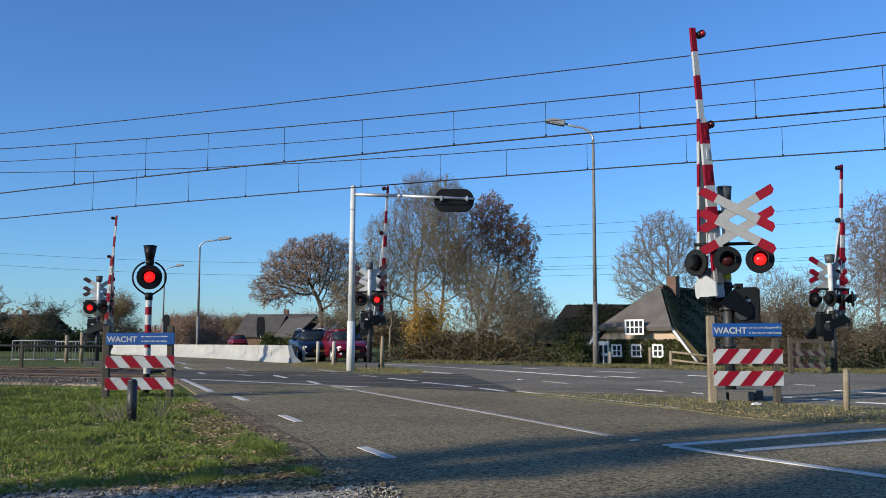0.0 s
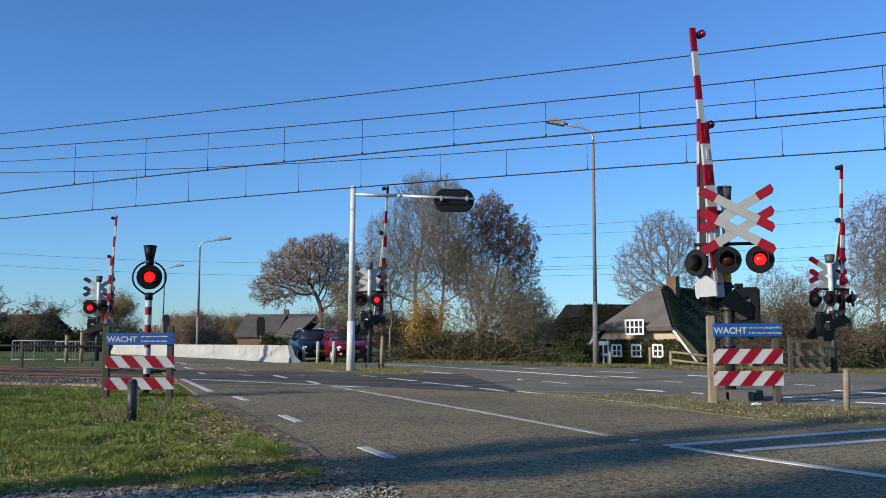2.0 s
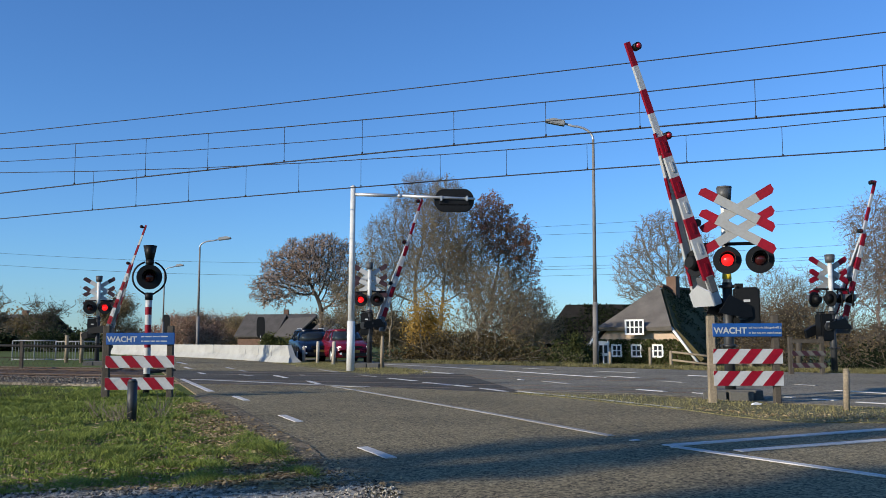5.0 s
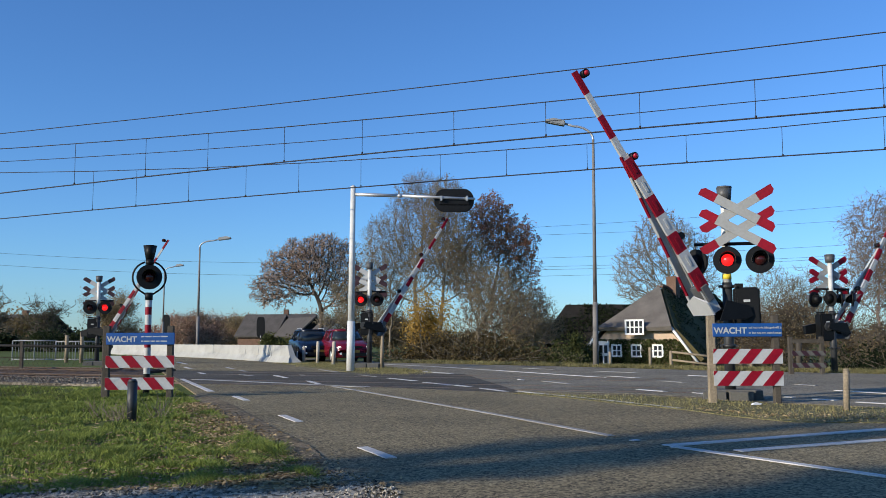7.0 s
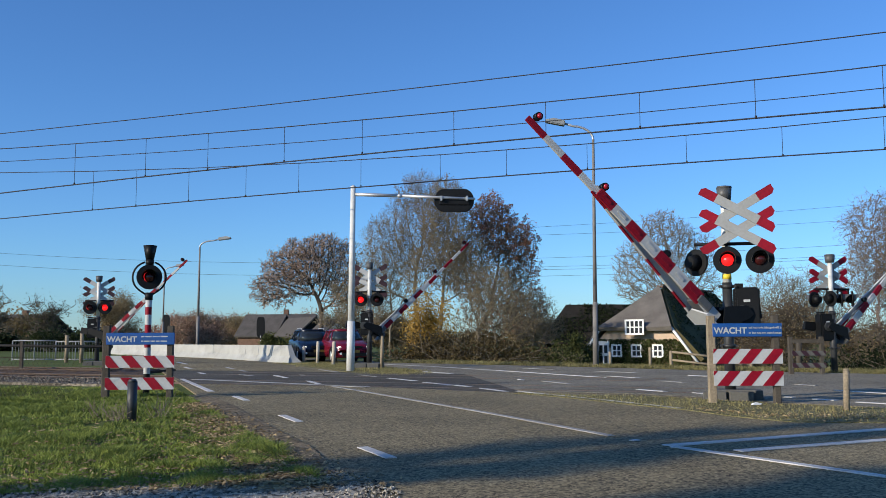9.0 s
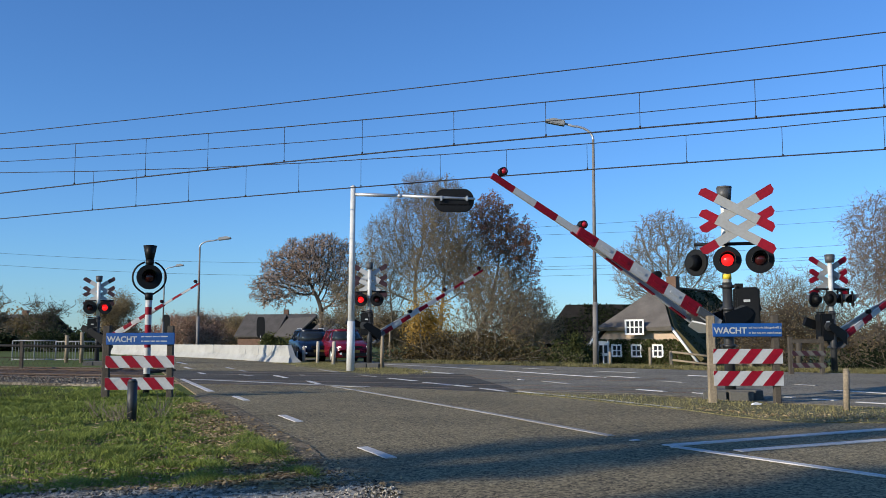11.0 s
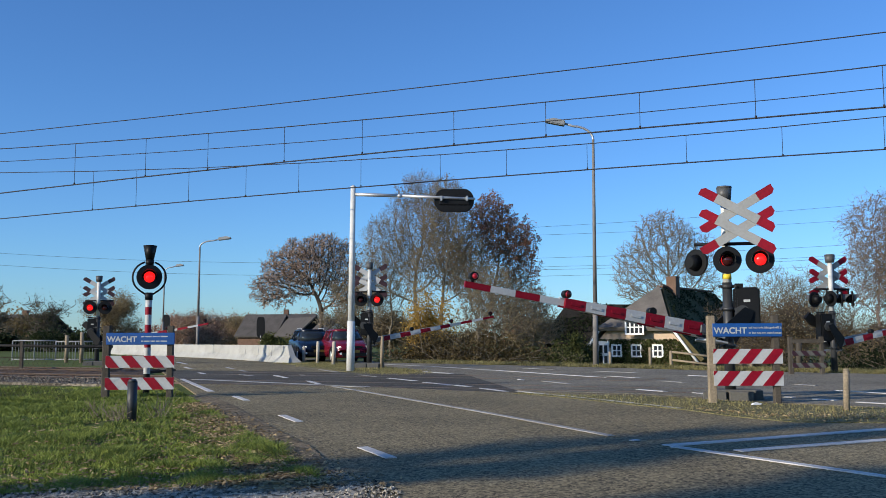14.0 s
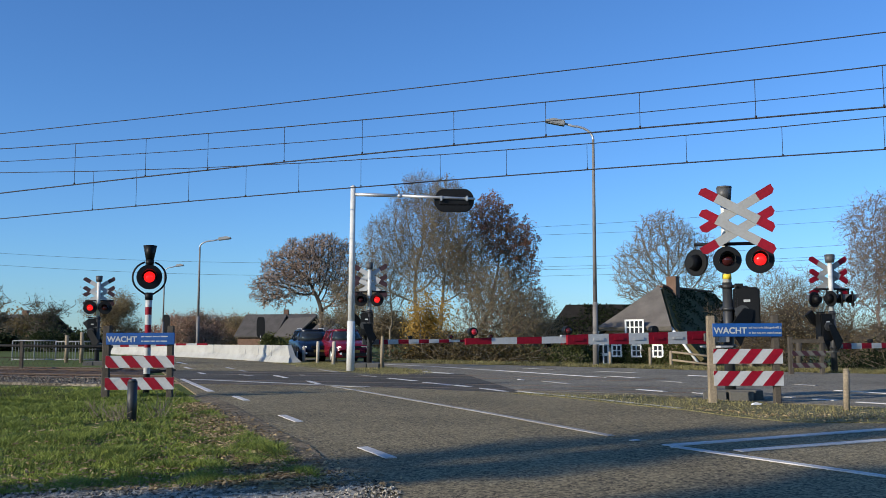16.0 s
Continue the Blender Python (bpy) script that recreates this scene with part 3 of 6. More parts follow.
def crown_tree(name, at, seed, lobes, label, bark, leaf=None, count=900, step=0.45, kill=0.5, fork=3.0, lean=0.0, tip=0.013, taper=2.25, twigs=3, reach=0.7, rise=0.25, droop=0.0, per=3, size=0.1,
               category="tree"):
    """A tree with a tapered trunk, visible limbs, fine twigs and leaves where its lobes carry them."""
    rng = np.random.default_rng(seed)
    pts, par = colonise(rng, lobes, count, step, kill, fork, lean)
    n = len(pts)
    acc = np.zeros(n)
    rad = np.zeros(n)
    for i in range(n - 1, 0, -1):
        rad[i] = max(acc[i], tip ** taper) ** (1 / taper)
        acc[par[i]] += rad[i] ** taper
    rad[0] = rad[1] * 1.25
    segs = [(pts[par[i]], pts[i], min(rad[par[i]], rad[i] * 1.3), rad[i]) for i in range(1, n)]
    big = [g for g in segs if g[3] > 0.05]
    fine = [g for g in segs if g[3] <= 0.05]
    leaves = []
    thick = np.array([l[4] if len(l) > 4 else 1.0 for l in lobes])
    box3 = np.array([l[:4] for l in lobes])
    for i in range(1, n):
        if rad[i] > tip * 2.6:
            continue
        p = pts[i]
        d0 = p - pts[par[i]]
        d0 /= np.linalg.norm(d0) + 1e-9
        near = np.argmin(((box3[:, 0] - p[0]) / box3[:, 2]) ** 2 + ((box3[:, 1] - p[2]) / box3[:, 3]) ** 2)
        for _ in range(twigs):
            d = d0 * 0.75 + rng.normal(0, 0.55, 3) + np.array([0, 0, rise])
            d /= np.linalg.norm(d)
            ln = reach * rng.uniform(0.5, 1.2)
            m = p + d * ln * 0.5
            d2 = d + rng.normal(0, 0.25, 3) + np.array([0, 0, 0.1 - droop])
            d2 /= np.linalg.norm(d2)
            e = m + d2 * ln * 0.6
            fine += [(p, m, tip * 0.8, tip * 0.65), (m, e, tip * 0.65, tip * 0.4)]
            d3 = d + rng.normal(0, 0.6, 3) + np.array([0, 0, -droop])
            d3 /= np.linalg.norm(d3)
            f = m + d3 * ln * 0.45
            fine.append((m, f, tip * 0.6, tip * 0.4))
            if leaf and rng.random() < thick[near]:
                for _ in range(per):
                    k = rng.random()
                    leaves.append((m + (e - m) * k if rng.random() < 0.65 else m + (f - m) * k) + rng.normal(0, 0.07, 3))
    t = thing(name, Matrix.Translation(at), label, category)
    for piece, group, sides in (("trunk", big, 8), ("branchwork", fine, 3)):
        if group:
            v, f = tube_arrays(group, sides)
            ob = tri_mesh(piece, v.tolist(), f.tolist(), bark)
            ob.parent = t
            if piece == "trunk":
                for p in ob.data.polygons:
                    p.use_smooth = True
    if leaves:
        v, f = leaf_quads(rng, np.array(leaves), size)
        ob = tri_mesh("crown", v.tolist(), f.tolist(), leaf)
        ob.parent = t
    return t


def shrub(name, at, seed, dims, count, size, label, leaf, bark=None, category="shrub", twigs=60, clumps=14, kind=""):
    """A bush: stems from the ground and leaves gathered in uneven clumps."""
    rng = np.random.default_rng(seed)
    dims = np.array(dims)
    d = rng.normal(0, 1, (clumps, 3))
    d /= np.linalg.norm(d, axis=1)[:, None]
    cc = d * rng.uniform(0.3, 0.85, (clumps, 1))
    cc[:, 2] = np.abs(cc[:, 2]) * 0.95 - 0.1
    pick = rng.integers(0, clumps, count)
    p = cc[pick] + rng.normal(0, 1, (count, 3)) * rng.uniform(0.09, 0.17, (clumps, 1))[pick]
    p[:, 2] = np.abs(p[:, 2] + 0.1)
    p = p * dims * np.array([0.8, 0.8, 0.8])
    t = thing(name, Matrix.Translation(at), label, category, kind=kind)
    v, f = leaf_quads(rng, p, size)
    ob = tri_mesh("foliage", v.tolist(), f.tolist(), leaf)
    ob.parent = t
    if kind:
        ob["kind"] = kind
    segs = []
    for _ in range(twigs):
        e = p[rng.integers(0, count)]
        b = np.array([e[0] * 0.35, e[1] * 0.35, -0.2])
        m = (b + e) / 2 + rng.normal(0, 0.08, 3) * dims
        segs += [(b, m, 0.03, 0.02), (m, e + (e - m) * 0.15, 0.02, 0.01)]
    v, f = tube_arrays(segs, 3)
    ob = tri_mesh("brushwood", v.tolist(), f.tolist(), bark or M_BARK_GREY)
    ob.parent = t
    if kind:
        ob["kind"] = kind
    return t


def woods():
    crown_tree("oak_tree", (-12.4, 92, -0.05), 11, [(-1.5, 8.2, 3.6, 3.0), (-4.7, 6.0, 2.6, 1.9), (1.7, 7.9, 2.5, 3.1), (-3.7, 8.2, 2.3, 2.0), (1.9, 5.0, 2.0, 1.3), (0.2, 9.7, 2.5, 1.9)],
               "broad oak tree with sparse rust-brown autumn leaves", M_BARK, L_OAK, 2900, 0.44, 0.47, 3.0, 0.02, 0.02, 2.4, 4, 0.7, per=3, size=0.1)
    crown_tree("ash_tree", (-1.8, 66, -0.6), 5, [(0.2, 9.8, 2.5, 3.9), (-2.4, 7.8, 1.9, 2.9), (1.9, 8.2, 1.9, 3.4), (-2.9, 5.2, 1.7, 1.6)], "tall bare ash tree with fine grey twigs", M_BARK_GREY, L_TAN,
               3400, 0.34, 0.36, 2.2, 0.0, 0.0105, 2.35, 4, 0.7, 0.35, per=2, size=0.05)
    crown_tree("ash_tree", (-0.2, 64, -0.7), 9, [(0.4, 9.0, 1.9, 4.2), (1.9, 6.6, 1.6, 2.6), (-1.2, 6.0, 1.4, 2.2)], "tall nearly bare ash with upright twigs", M_BARK_GREY, L_TAN,
               2300, 0.34, 0.36, 2.6, 0.0, 0.0105, 2.35, 4, 0.65, 0.4, per=3, size=0.05)
    crown_tree("red_oak_tree", (2.5, 67, -0.9), 23, [(1.0, 10.3, 1.8, 2.2, 1.0), (2.5, 8.9, 2.0, 1.9, 1.0), (3.3, 6.9, 1.5, 1.5, 0.7), (-0.4, 7.0, 2.2, 2.6, 0.3), (1.6, 5.0, 2.5, 1.7, 0.3), (3.6, 4.4, 1.7, 1.5, 0.35), (1.8, 3.4, 2.6, 1.2, 0.2)],
               "oak tree with dark red autumn leaves", M_BARK_GREY, L_RED, 3600, 0.34, 0.36, 2.4, 0.02, 0.0115, 2.35, 4, 0.6, per=6, size=0.075)
    crown_tree("small_ash_tree", (5.9, 62, -1.0), 34, [(0.0, 3.6, 1.8, 1.7), (1.0, 2.6, 1.4, 1.2)], "small bare grey tree above the hedge", M_BARK_GREY, L_TAN, 800, 0.28, 0.3, 0.9, 0.0, 0.0095, 2.4, 4, 0.5, per=1, size=0.05)
    for x, y, seed in ((19.6, 54.0, 36), (22.4, 56.0, 37)):
        crown_tree("bare_shrub_tree", (x, y, -1.0), seed, [(0.0, 4.2, 1.7, 2.1), (-1.0, 3.0, 1.3, 1.6), (1.2, 3.4, 1.4, 1.6)], "bare brownish shrub tree behind the crossing", M_BARK_GREY, L_TAN, 900, 0.3, 0.32, 0.7, 0.0, 0.009, 2.4, 4, 0.5,
                   per=1, size=0.045)
    crown_tree("hazel_tree", (3.4, 59, -0.9), 35, [(0.0, 4.4, 1.9, 2.2), (1.4, 3.4, 1.6, 1.6), (-1.3, 3.2, 1.4, 1.4)], "bushy hazel with sparse tan leaves on its twigs", M_BARK_GREY, L_TAN, 1000, 0.3, 0.32, 0.8, 0.0, 0.0095, 2.4, 4, 0.5,
               per=2, size=0.055)
    crown_tree("bare_tree", (-4.0, 68, -0.4), 17, [(0.0, 6.0, 1.9, 3.0), (-0.9, 4.0, 1.7, 1.7), (0.9, 7.4, 1.4, 2.2)], "bare grey tree with thin spreading twigs", M_BARK_GREY, None, 1500, 0.36, 0.38, 1.4, 0.0, 0.0105, 2.4, 4, 0.65, 0.35)
    crown_tree("bare_oak_tree", (23.3, 92, -1.1), 42, [(-0.8, 11.0, 3.4, 3.9), (-3.7, 9.0, 2.4, 2.7), (2.3, 10.0, 2.3, 3.1), (-2.8, 6.9, 2.8, 1.5), (3.0, 7.2, 2.0, 1.8)],
               "large bare oak with brown-tinged twigs behind the farmhouse", M_BARK_GREY, L_OAK, 2700, 0.44, 0.48, 3.2, -0.02, 0.017, 2.35, 4, 0.7, per=1, size=0.07)
    for i, (x, y, hh, w) in enumerate(((17.0, 52.5, 5.0, 1.3), (17.6, 51.0, 4.4, 1.4), (18.2, 50, 5.2, 1.9), (19.4, 49, 5.6, 1.9), (21.0, 47, 4.8, 1.8), (20.2, 41, 3.4, 1.5), (23.4, 42, 3.9, 1.8), (25.5, 43, 4.6, 1.9))):
        tree("thicket", (x, y, land(x, y) - 0.1), 140 + i, hh, 0.06, "tangled thicket of bare brown stems", M_BARK, L_TAN if i % 2 else L_BROWN, 1, 0.05, 0.2, 0.48, 4, (5.0, 2.2, 1.5, 1.0), 0.45, 0.0, twig=0.007, category="thicket", wide=w)
    for x, y, seed in ((20.3, 42, 52), (22.6, 44, 57), (25.2, 46, 58)):
        crown_tree("birch_tree", (x, y, -0.65), seed, [(0.0, 6.2, 1.5, 2.2), (0.5, 4.6, 1.9, 1.9), (-0.7, 4.4, 1.2, 1.6)], "slender birch with pale pinkish hanging twigs", M_BIRCH, L_TAN, 1300, 0.3, 0.33, 1.8, 0.0, 0.0085, 2.45, 5, 0.7,
                   0.0, 0.75, per=2, size=0.045)
    tree("apple_tree", (-36.0, 82, 0), 61, 5.2, 0.16, "small bare fruit tree with crooked branches", M_BARK, L_GREEN, 2, 0.06, 0.3, 0.65, 4, (2.6, 1.6, 1.3, 1.1), 0.3, 0.25, twig=0.02)
    tree("bare_tree", (-47.5, 95, 0), 63, 7.5, 0.18, "bare grey tree at the field edge", M_BARK_GREY, None, spread=0.5, levels=5, twig=0.02)
    tree("lime_tree", (-43.0, 118, 0), 66, 7.6, 0.28, "dense brown-leaved round tree", M_BARK, L_TAN, 7, 0.085, 0.35, 0.5, 5, (2.4, 1.6, 1.3, 1.1, 0.9), 0.45, 0.1, low=1.5)
    tree("orchard_tree", (-8.7, 88, 0), 71, 8.0, 0.2, "bare grey tree behind the parked cars", M_BARK_GREY, L_TAN, 1, 0.1, 0.3, 0.5, 5, (2.2, 1.5, 1.3, 1.1, 0.9), 0.4, 0.15, twig=0.018)
    for i, (x, y, hh, w, lf) in enumerate(((-37.5, 132, 5.0, 2.6, L_OAK), (-34, 128, 5.6, 3.0, L_OAK), (-30.5, 130, 6.0, 3.2, L_OAK), (-27, 126, 5.6, 3.0, L_TAN), (-24, 124, 5.6, 3.0, L_TAN), (-20, 128, 6.4, 3.2, L_OAK), (-15.5, 130, 6.4, 3.2, L_TAN),
                                                (-41, 140, 4.6, 2.4, L_RED), (-50, 110, 4.4, 2.6, L_BROWN), (-7.5, 120, 6.5, 3.4, L_TAN), (10.5, 110, 5.0, 3.0, L_TAN), (-56, 112, 5.0, 2.6, L_BROWN))):
        tree("far_tree", (x, y, land(x, y)), 160 + i, hh, 0.14, "far tree in brown autumn colours" if lf is not L_RED else "far tree with reddish autumn leaves", M_BARK_GREY, lf, 9, 0.1, 0.3, 0.5, 3, (6.0, 2.6, 2.0), 0.4, 0.1, twig=0.025, wide=w)
    # unseen trees behind the viewer, placed to streak the near road with shade
    for x, y, seed, leaf, w, lv in ((-24.9, -7.0, 85, L_OAK, 0.35, 3), (-24.0, -7.5, 81, L_OAK, 0.45, 3), (-23.0, -10.1, 82, L_OAK, 1.1, 4), (-22.2, -11.7, 83, L_OAK, 1.5, 4), (-20.6, -14.2, 84, L_OAK, 1.8, 4)):
        tree("shade_tree", (x, y, 0), seed, 14.0, 0.12, "unseen tall bare-trunked tree behind the viewer, placed for its shade", M_BARK, leaf, 4 if lv > 3 else 2, 0.16, 0.25, 0.5, lv, (4.4, 1.6, 1.3, 1.0), 0.35, 0.72, twig=0.022, wide=w, low=9.5)
    shrub("yellow_shrub", (-1.0, 54.5, -0.5), 91, (2.9, 1.4, 6.6), 11500, 0.065, "tall slender shrub with golden yellow leaves", L_YEL, M_BARK_GREY, "shrub", 50, 16)
    shrub("hedge", (1.2, 52, -0.45), 92, (7.2, 1.2, 2.5), 9500, 0.075, "wild brownish hedge beside the main road", L_BROWN, M_BARK_GREY, "hedge", 320, 60)
    shrub("hedge", (6.0, 56, -0.8), 93, (4.5, 1.2, 1.9), 5000, 0.075, "wild olive-brown hedge beside the main road", L_GREEN, M_BARK_GREY, "hedge", 220, 40)
    shrub("hedge", (20.0, 38.5, -0.7), 99, (9.0, 1.4, 2.3), 9000, 0.07, "low dark evergreen hedge behind the verge", L_DKGREEN, M_BARK_GREY, "hedge", 200, 50)
    shrub("garden_shrub", (8.2, 58, -1.0), 101, (2.2, 1.3, 3.4), 3800, 0.085, "dark olive bush before the old barn", L_GREEN, M_BARK_GREY, "shrub", 70, 20)
    shrub("garden_shrub", (10.6, 66, -1.1), 102, (2.6, 1.3, 3.6), 3800, 0.09, "dark evergreen bush beside the farmhouse", L_DKGREEN, M_BARK_GREY, "shrub", 60, 20)
    shrub("dark_bush", (19.6, 36.5, -0.5), 103, (3.4, 1.2, 2.9), 6500, 0.06, "dense dark bush with a few yellow leaves", L_DKGREEN, M_BARK_GREY, "shrub", 120, 26)
    shrub("field_hedge", (-31.5, 76, -0.1), 104, (6.5, 1.4, 3.0), 6500, 0.1, "dark evergreen hedge along the field", L_DKGREEN, M_BARK_GREY, "hedge", 90, 34)
    shrub("garden_shrub", (-18.8, 104, 0), 98, (2.4, 1.5, 1.9), 3500, 0.12, "dense olive garden bush", L_GREEN, M_BARK, "shrub", 40, 20)
    shrub("garden_shrub", (-16.2, 88, 0), 97, (2.4, 1.5, 2.1), 3500, 0.12, "dense green garden bush", L_GREEN, M_BARK, "shrub", 40, 20)
    for i, (px, y, w, h, lf) in enumerate(((-31, 125, 8, 5.2, L_OAK), (-25, 128, 7, 5.0, L_BROWN), (-37, 150, 9, 4.6, L_BROWN), (-48, 160, 9, 5.5, L_RED), (-19, 135, 7, 4.6, L_TAN), (-61, 150, 10, 4.0, L_DKGREEN),
                                            (-72, 150, 9, 5.0, L_BROWN), (-42, 82, 5, 3.0, L_DKGREEN), (-36.5, 86, 5, 2.4, L_DKGREEN), (-31, 88, 4, 2.4, L_BROWN), (-47, 86, 5, 2.8, L_GREEN), (-10, 140, 9, 4.5, L_BROWN),
                                            (-2, 150, 8, 4.6, L_TAN), (8, 152, 9, 5.2, L_BROWN), (19, 148, 9, 5.0, L_TAN))):
        shrub("far_copse", (px, y, -0.1), 200 + i, (w, 2.5, h), 5200 if lf is L_DKGREEN else 3600, 0.22 if lf is L_DKGREEN else 0.15, "far copse in brown autumn colours" if lf is not L_DKGREEN else "dark evergreen bushes at the field edge", lf, M_BARK_GREY, "copse", 60, 22)
    for i in range(16):
        x = -230 + i * 30
        shrub("far_woods", (x, 300 + 25 * (i % 3), land(x, 300) - 0.2), 300 + i, (20, 6, 8 + 3 * (i % 4)), 1500, 0.5, "far woods on the horizon", L_BROWN if i % 3 else L_TAN, M_BARK_GREY, "woods", 30, 24, kind="stuff")


woods()


# ---- crossing signals and barriers ----
def lamp_unit(parent, x, y, z, turn, lit, clock=(0.57, 0.6655, 0.28), name="signal_lamp", r=0.24):
    """Black backing disc with a hood, and a half-lit red lens turned to imitate flashing."""
    at = pose(x, y, z, 0, 0, turn)
    bm = B()
    tube(bm, (0, -0.02, 0), (0, 0.02, 0), r, r, 28)
    tube(bm, (0, 0.02, 0), (0, 0.2, 0), 0.15, 0.1, 18)
    shell = part(name, bm, M_BLACK, parent, "black round signal lamp with hood", at)
    bm = B()
    for i in range(17):
        a0, a1 = [radians(-20 + 220 * k / 17) for k in (i, i + 1)]
        lip = lambda a: -0.1 - 0.16 * max(0, math.sin(a))
        q = [bm.verts.new(c) for c in ((0.14 * math.cos(a0), -0.02, 0.14 * math.sin(a0)), (0.14 * math.cos(a1), -0.02, 0.14 * math.sin(a1)),
                                       (0.14 * math.cos(a1), lip(a1), 0.14 * math.sin(a1)), (0.14 * math.cos(a0), lip(a0), 0.14 * math.sin(a0)))]
        bm.faces.new(q)
    # Grey instead of black puts sunlight on the hood's inside into its colour.
    part("hood", bm, M_IRON, shell, "hood greyed for the sun on its inside")
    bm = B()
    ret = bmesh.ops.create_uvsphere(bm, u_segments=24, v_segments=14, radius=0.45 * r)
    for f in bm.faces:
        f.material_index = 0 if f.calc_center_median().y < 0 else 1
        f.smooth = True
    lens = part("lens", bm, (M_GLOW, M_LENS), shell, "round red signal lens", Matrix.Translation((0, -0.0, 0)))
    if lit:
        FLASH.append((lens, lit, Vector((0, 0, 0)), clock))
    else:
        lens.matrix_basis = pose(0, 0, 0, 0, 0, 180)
    return shell


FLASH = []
BOOMS = []


def crossbuck(parent, x, y, z, k=1.0, plain=False):
    for dz in (0.19, -0.19):
        for s in (1, -1):
            bm = B()
            m = pose(x, y - (0.03 if s > 0 else 0.0), z + dz, 0, 30.5 * s, 0)
            for a, b, mi in ((-0.73, -0.42, 1), (-0.42, 0.42, 0), (0.42, 0.73, 1)):
                h = 0.0825 * k
                lo, hi = (0.06, 0.0) if a < -0.7 else (0.0, 0.0), (0.0, 0.06) if b > 0.7 else (0.0, 0.0)
                ends = [(a * k + lo[0], -h), (b * k - hi[1], -h), (b * k, -h * 0.35), (b * k, h), (a * k, h), (a * k, -h * 0.35)] if s < 0 else [(a * k, -h), (b * k, -h), (b * k, h * 0.35), (b * k - hi[1], h), (a * k + lo[0], h), (a * k, h * 0.35)]
                prism(bm, ends, -0.011, 0.011, mi, m)
            box(bm, (0, 0.02, 0), (1.3 * k, 0.02, 0.05), m, 2)
            part("cross_blade", bm, (M_BACKWHITE, M_BACKRED, M_GREY) if plain else (M_CROSS, M_RED, M_GREY), parent, "white blade with red ends")


def boom_stripes(boom, side, length, off, start, thick=1.0, n1=7, n2=4):
    """Red and white sleeves of a tapered arm along x, hung below its pivot."""
    joint = start + (length - start) * 0.6
    for i in range(n1 + n2):
        if i < n1:
            a, b = start + (joint - start) * i / n1, start + (joint - start) * (i + 1) / n1
        else:
            a, b = joint + (length - joint) * (i - n1) / n2, joint + (length - joint) * (i - n1 + 1) / n2
        ha, hb = (thick * (0.24 - 0.07 * (v - start) / (joint - start) if i < n1 else 0.125 - 0.02 * (v - joint) / (length - joint)) for v in (a, b))
        lay = 0.0 if i < n1 else 0.06
        if i == n1:
            a -= 0.3
        bm = B()
        prism(bm, [(side * a, off - ha / 2), (side * b, off - hb / 2), (side * b, off + hb / 2), (side * a, off + ha / 2)], lay - 0.03, lay + 0.03)
        if i < n1:
            box(bm, (side * (a + b) / 2, -0.038, off), ((b - a) * 0.5, 0.014, 0.045))
        part("stripe", bm, M_RED if i % 2 == 0 else M_WHITE, boom)


def bar(bm, side, a, b, skew, off, deep, lift, half):
    """A flat bar from a to b along an arm, set sideways by skew and as high as deep."""
    v = [[bm.verts.new((side * l, skew(l) + sy * half, off + lift + sz * deep(l) / 2)) for sy, sz in ((-1, -1), (1, -1), (1, 1), (-1, 1))] for l in (a, b)]
    fs = [bm.faces.new(v[0]), bm.faces.new(v[1][::-1])] + [bm.faces.new((v[0][(k + 1) % 4], v[0][k], v[1][k], v[1][(k + 1) % 4])) for k in range(4)]
    bmesh.ops.recalc_face_normals(bm, faces=fs)


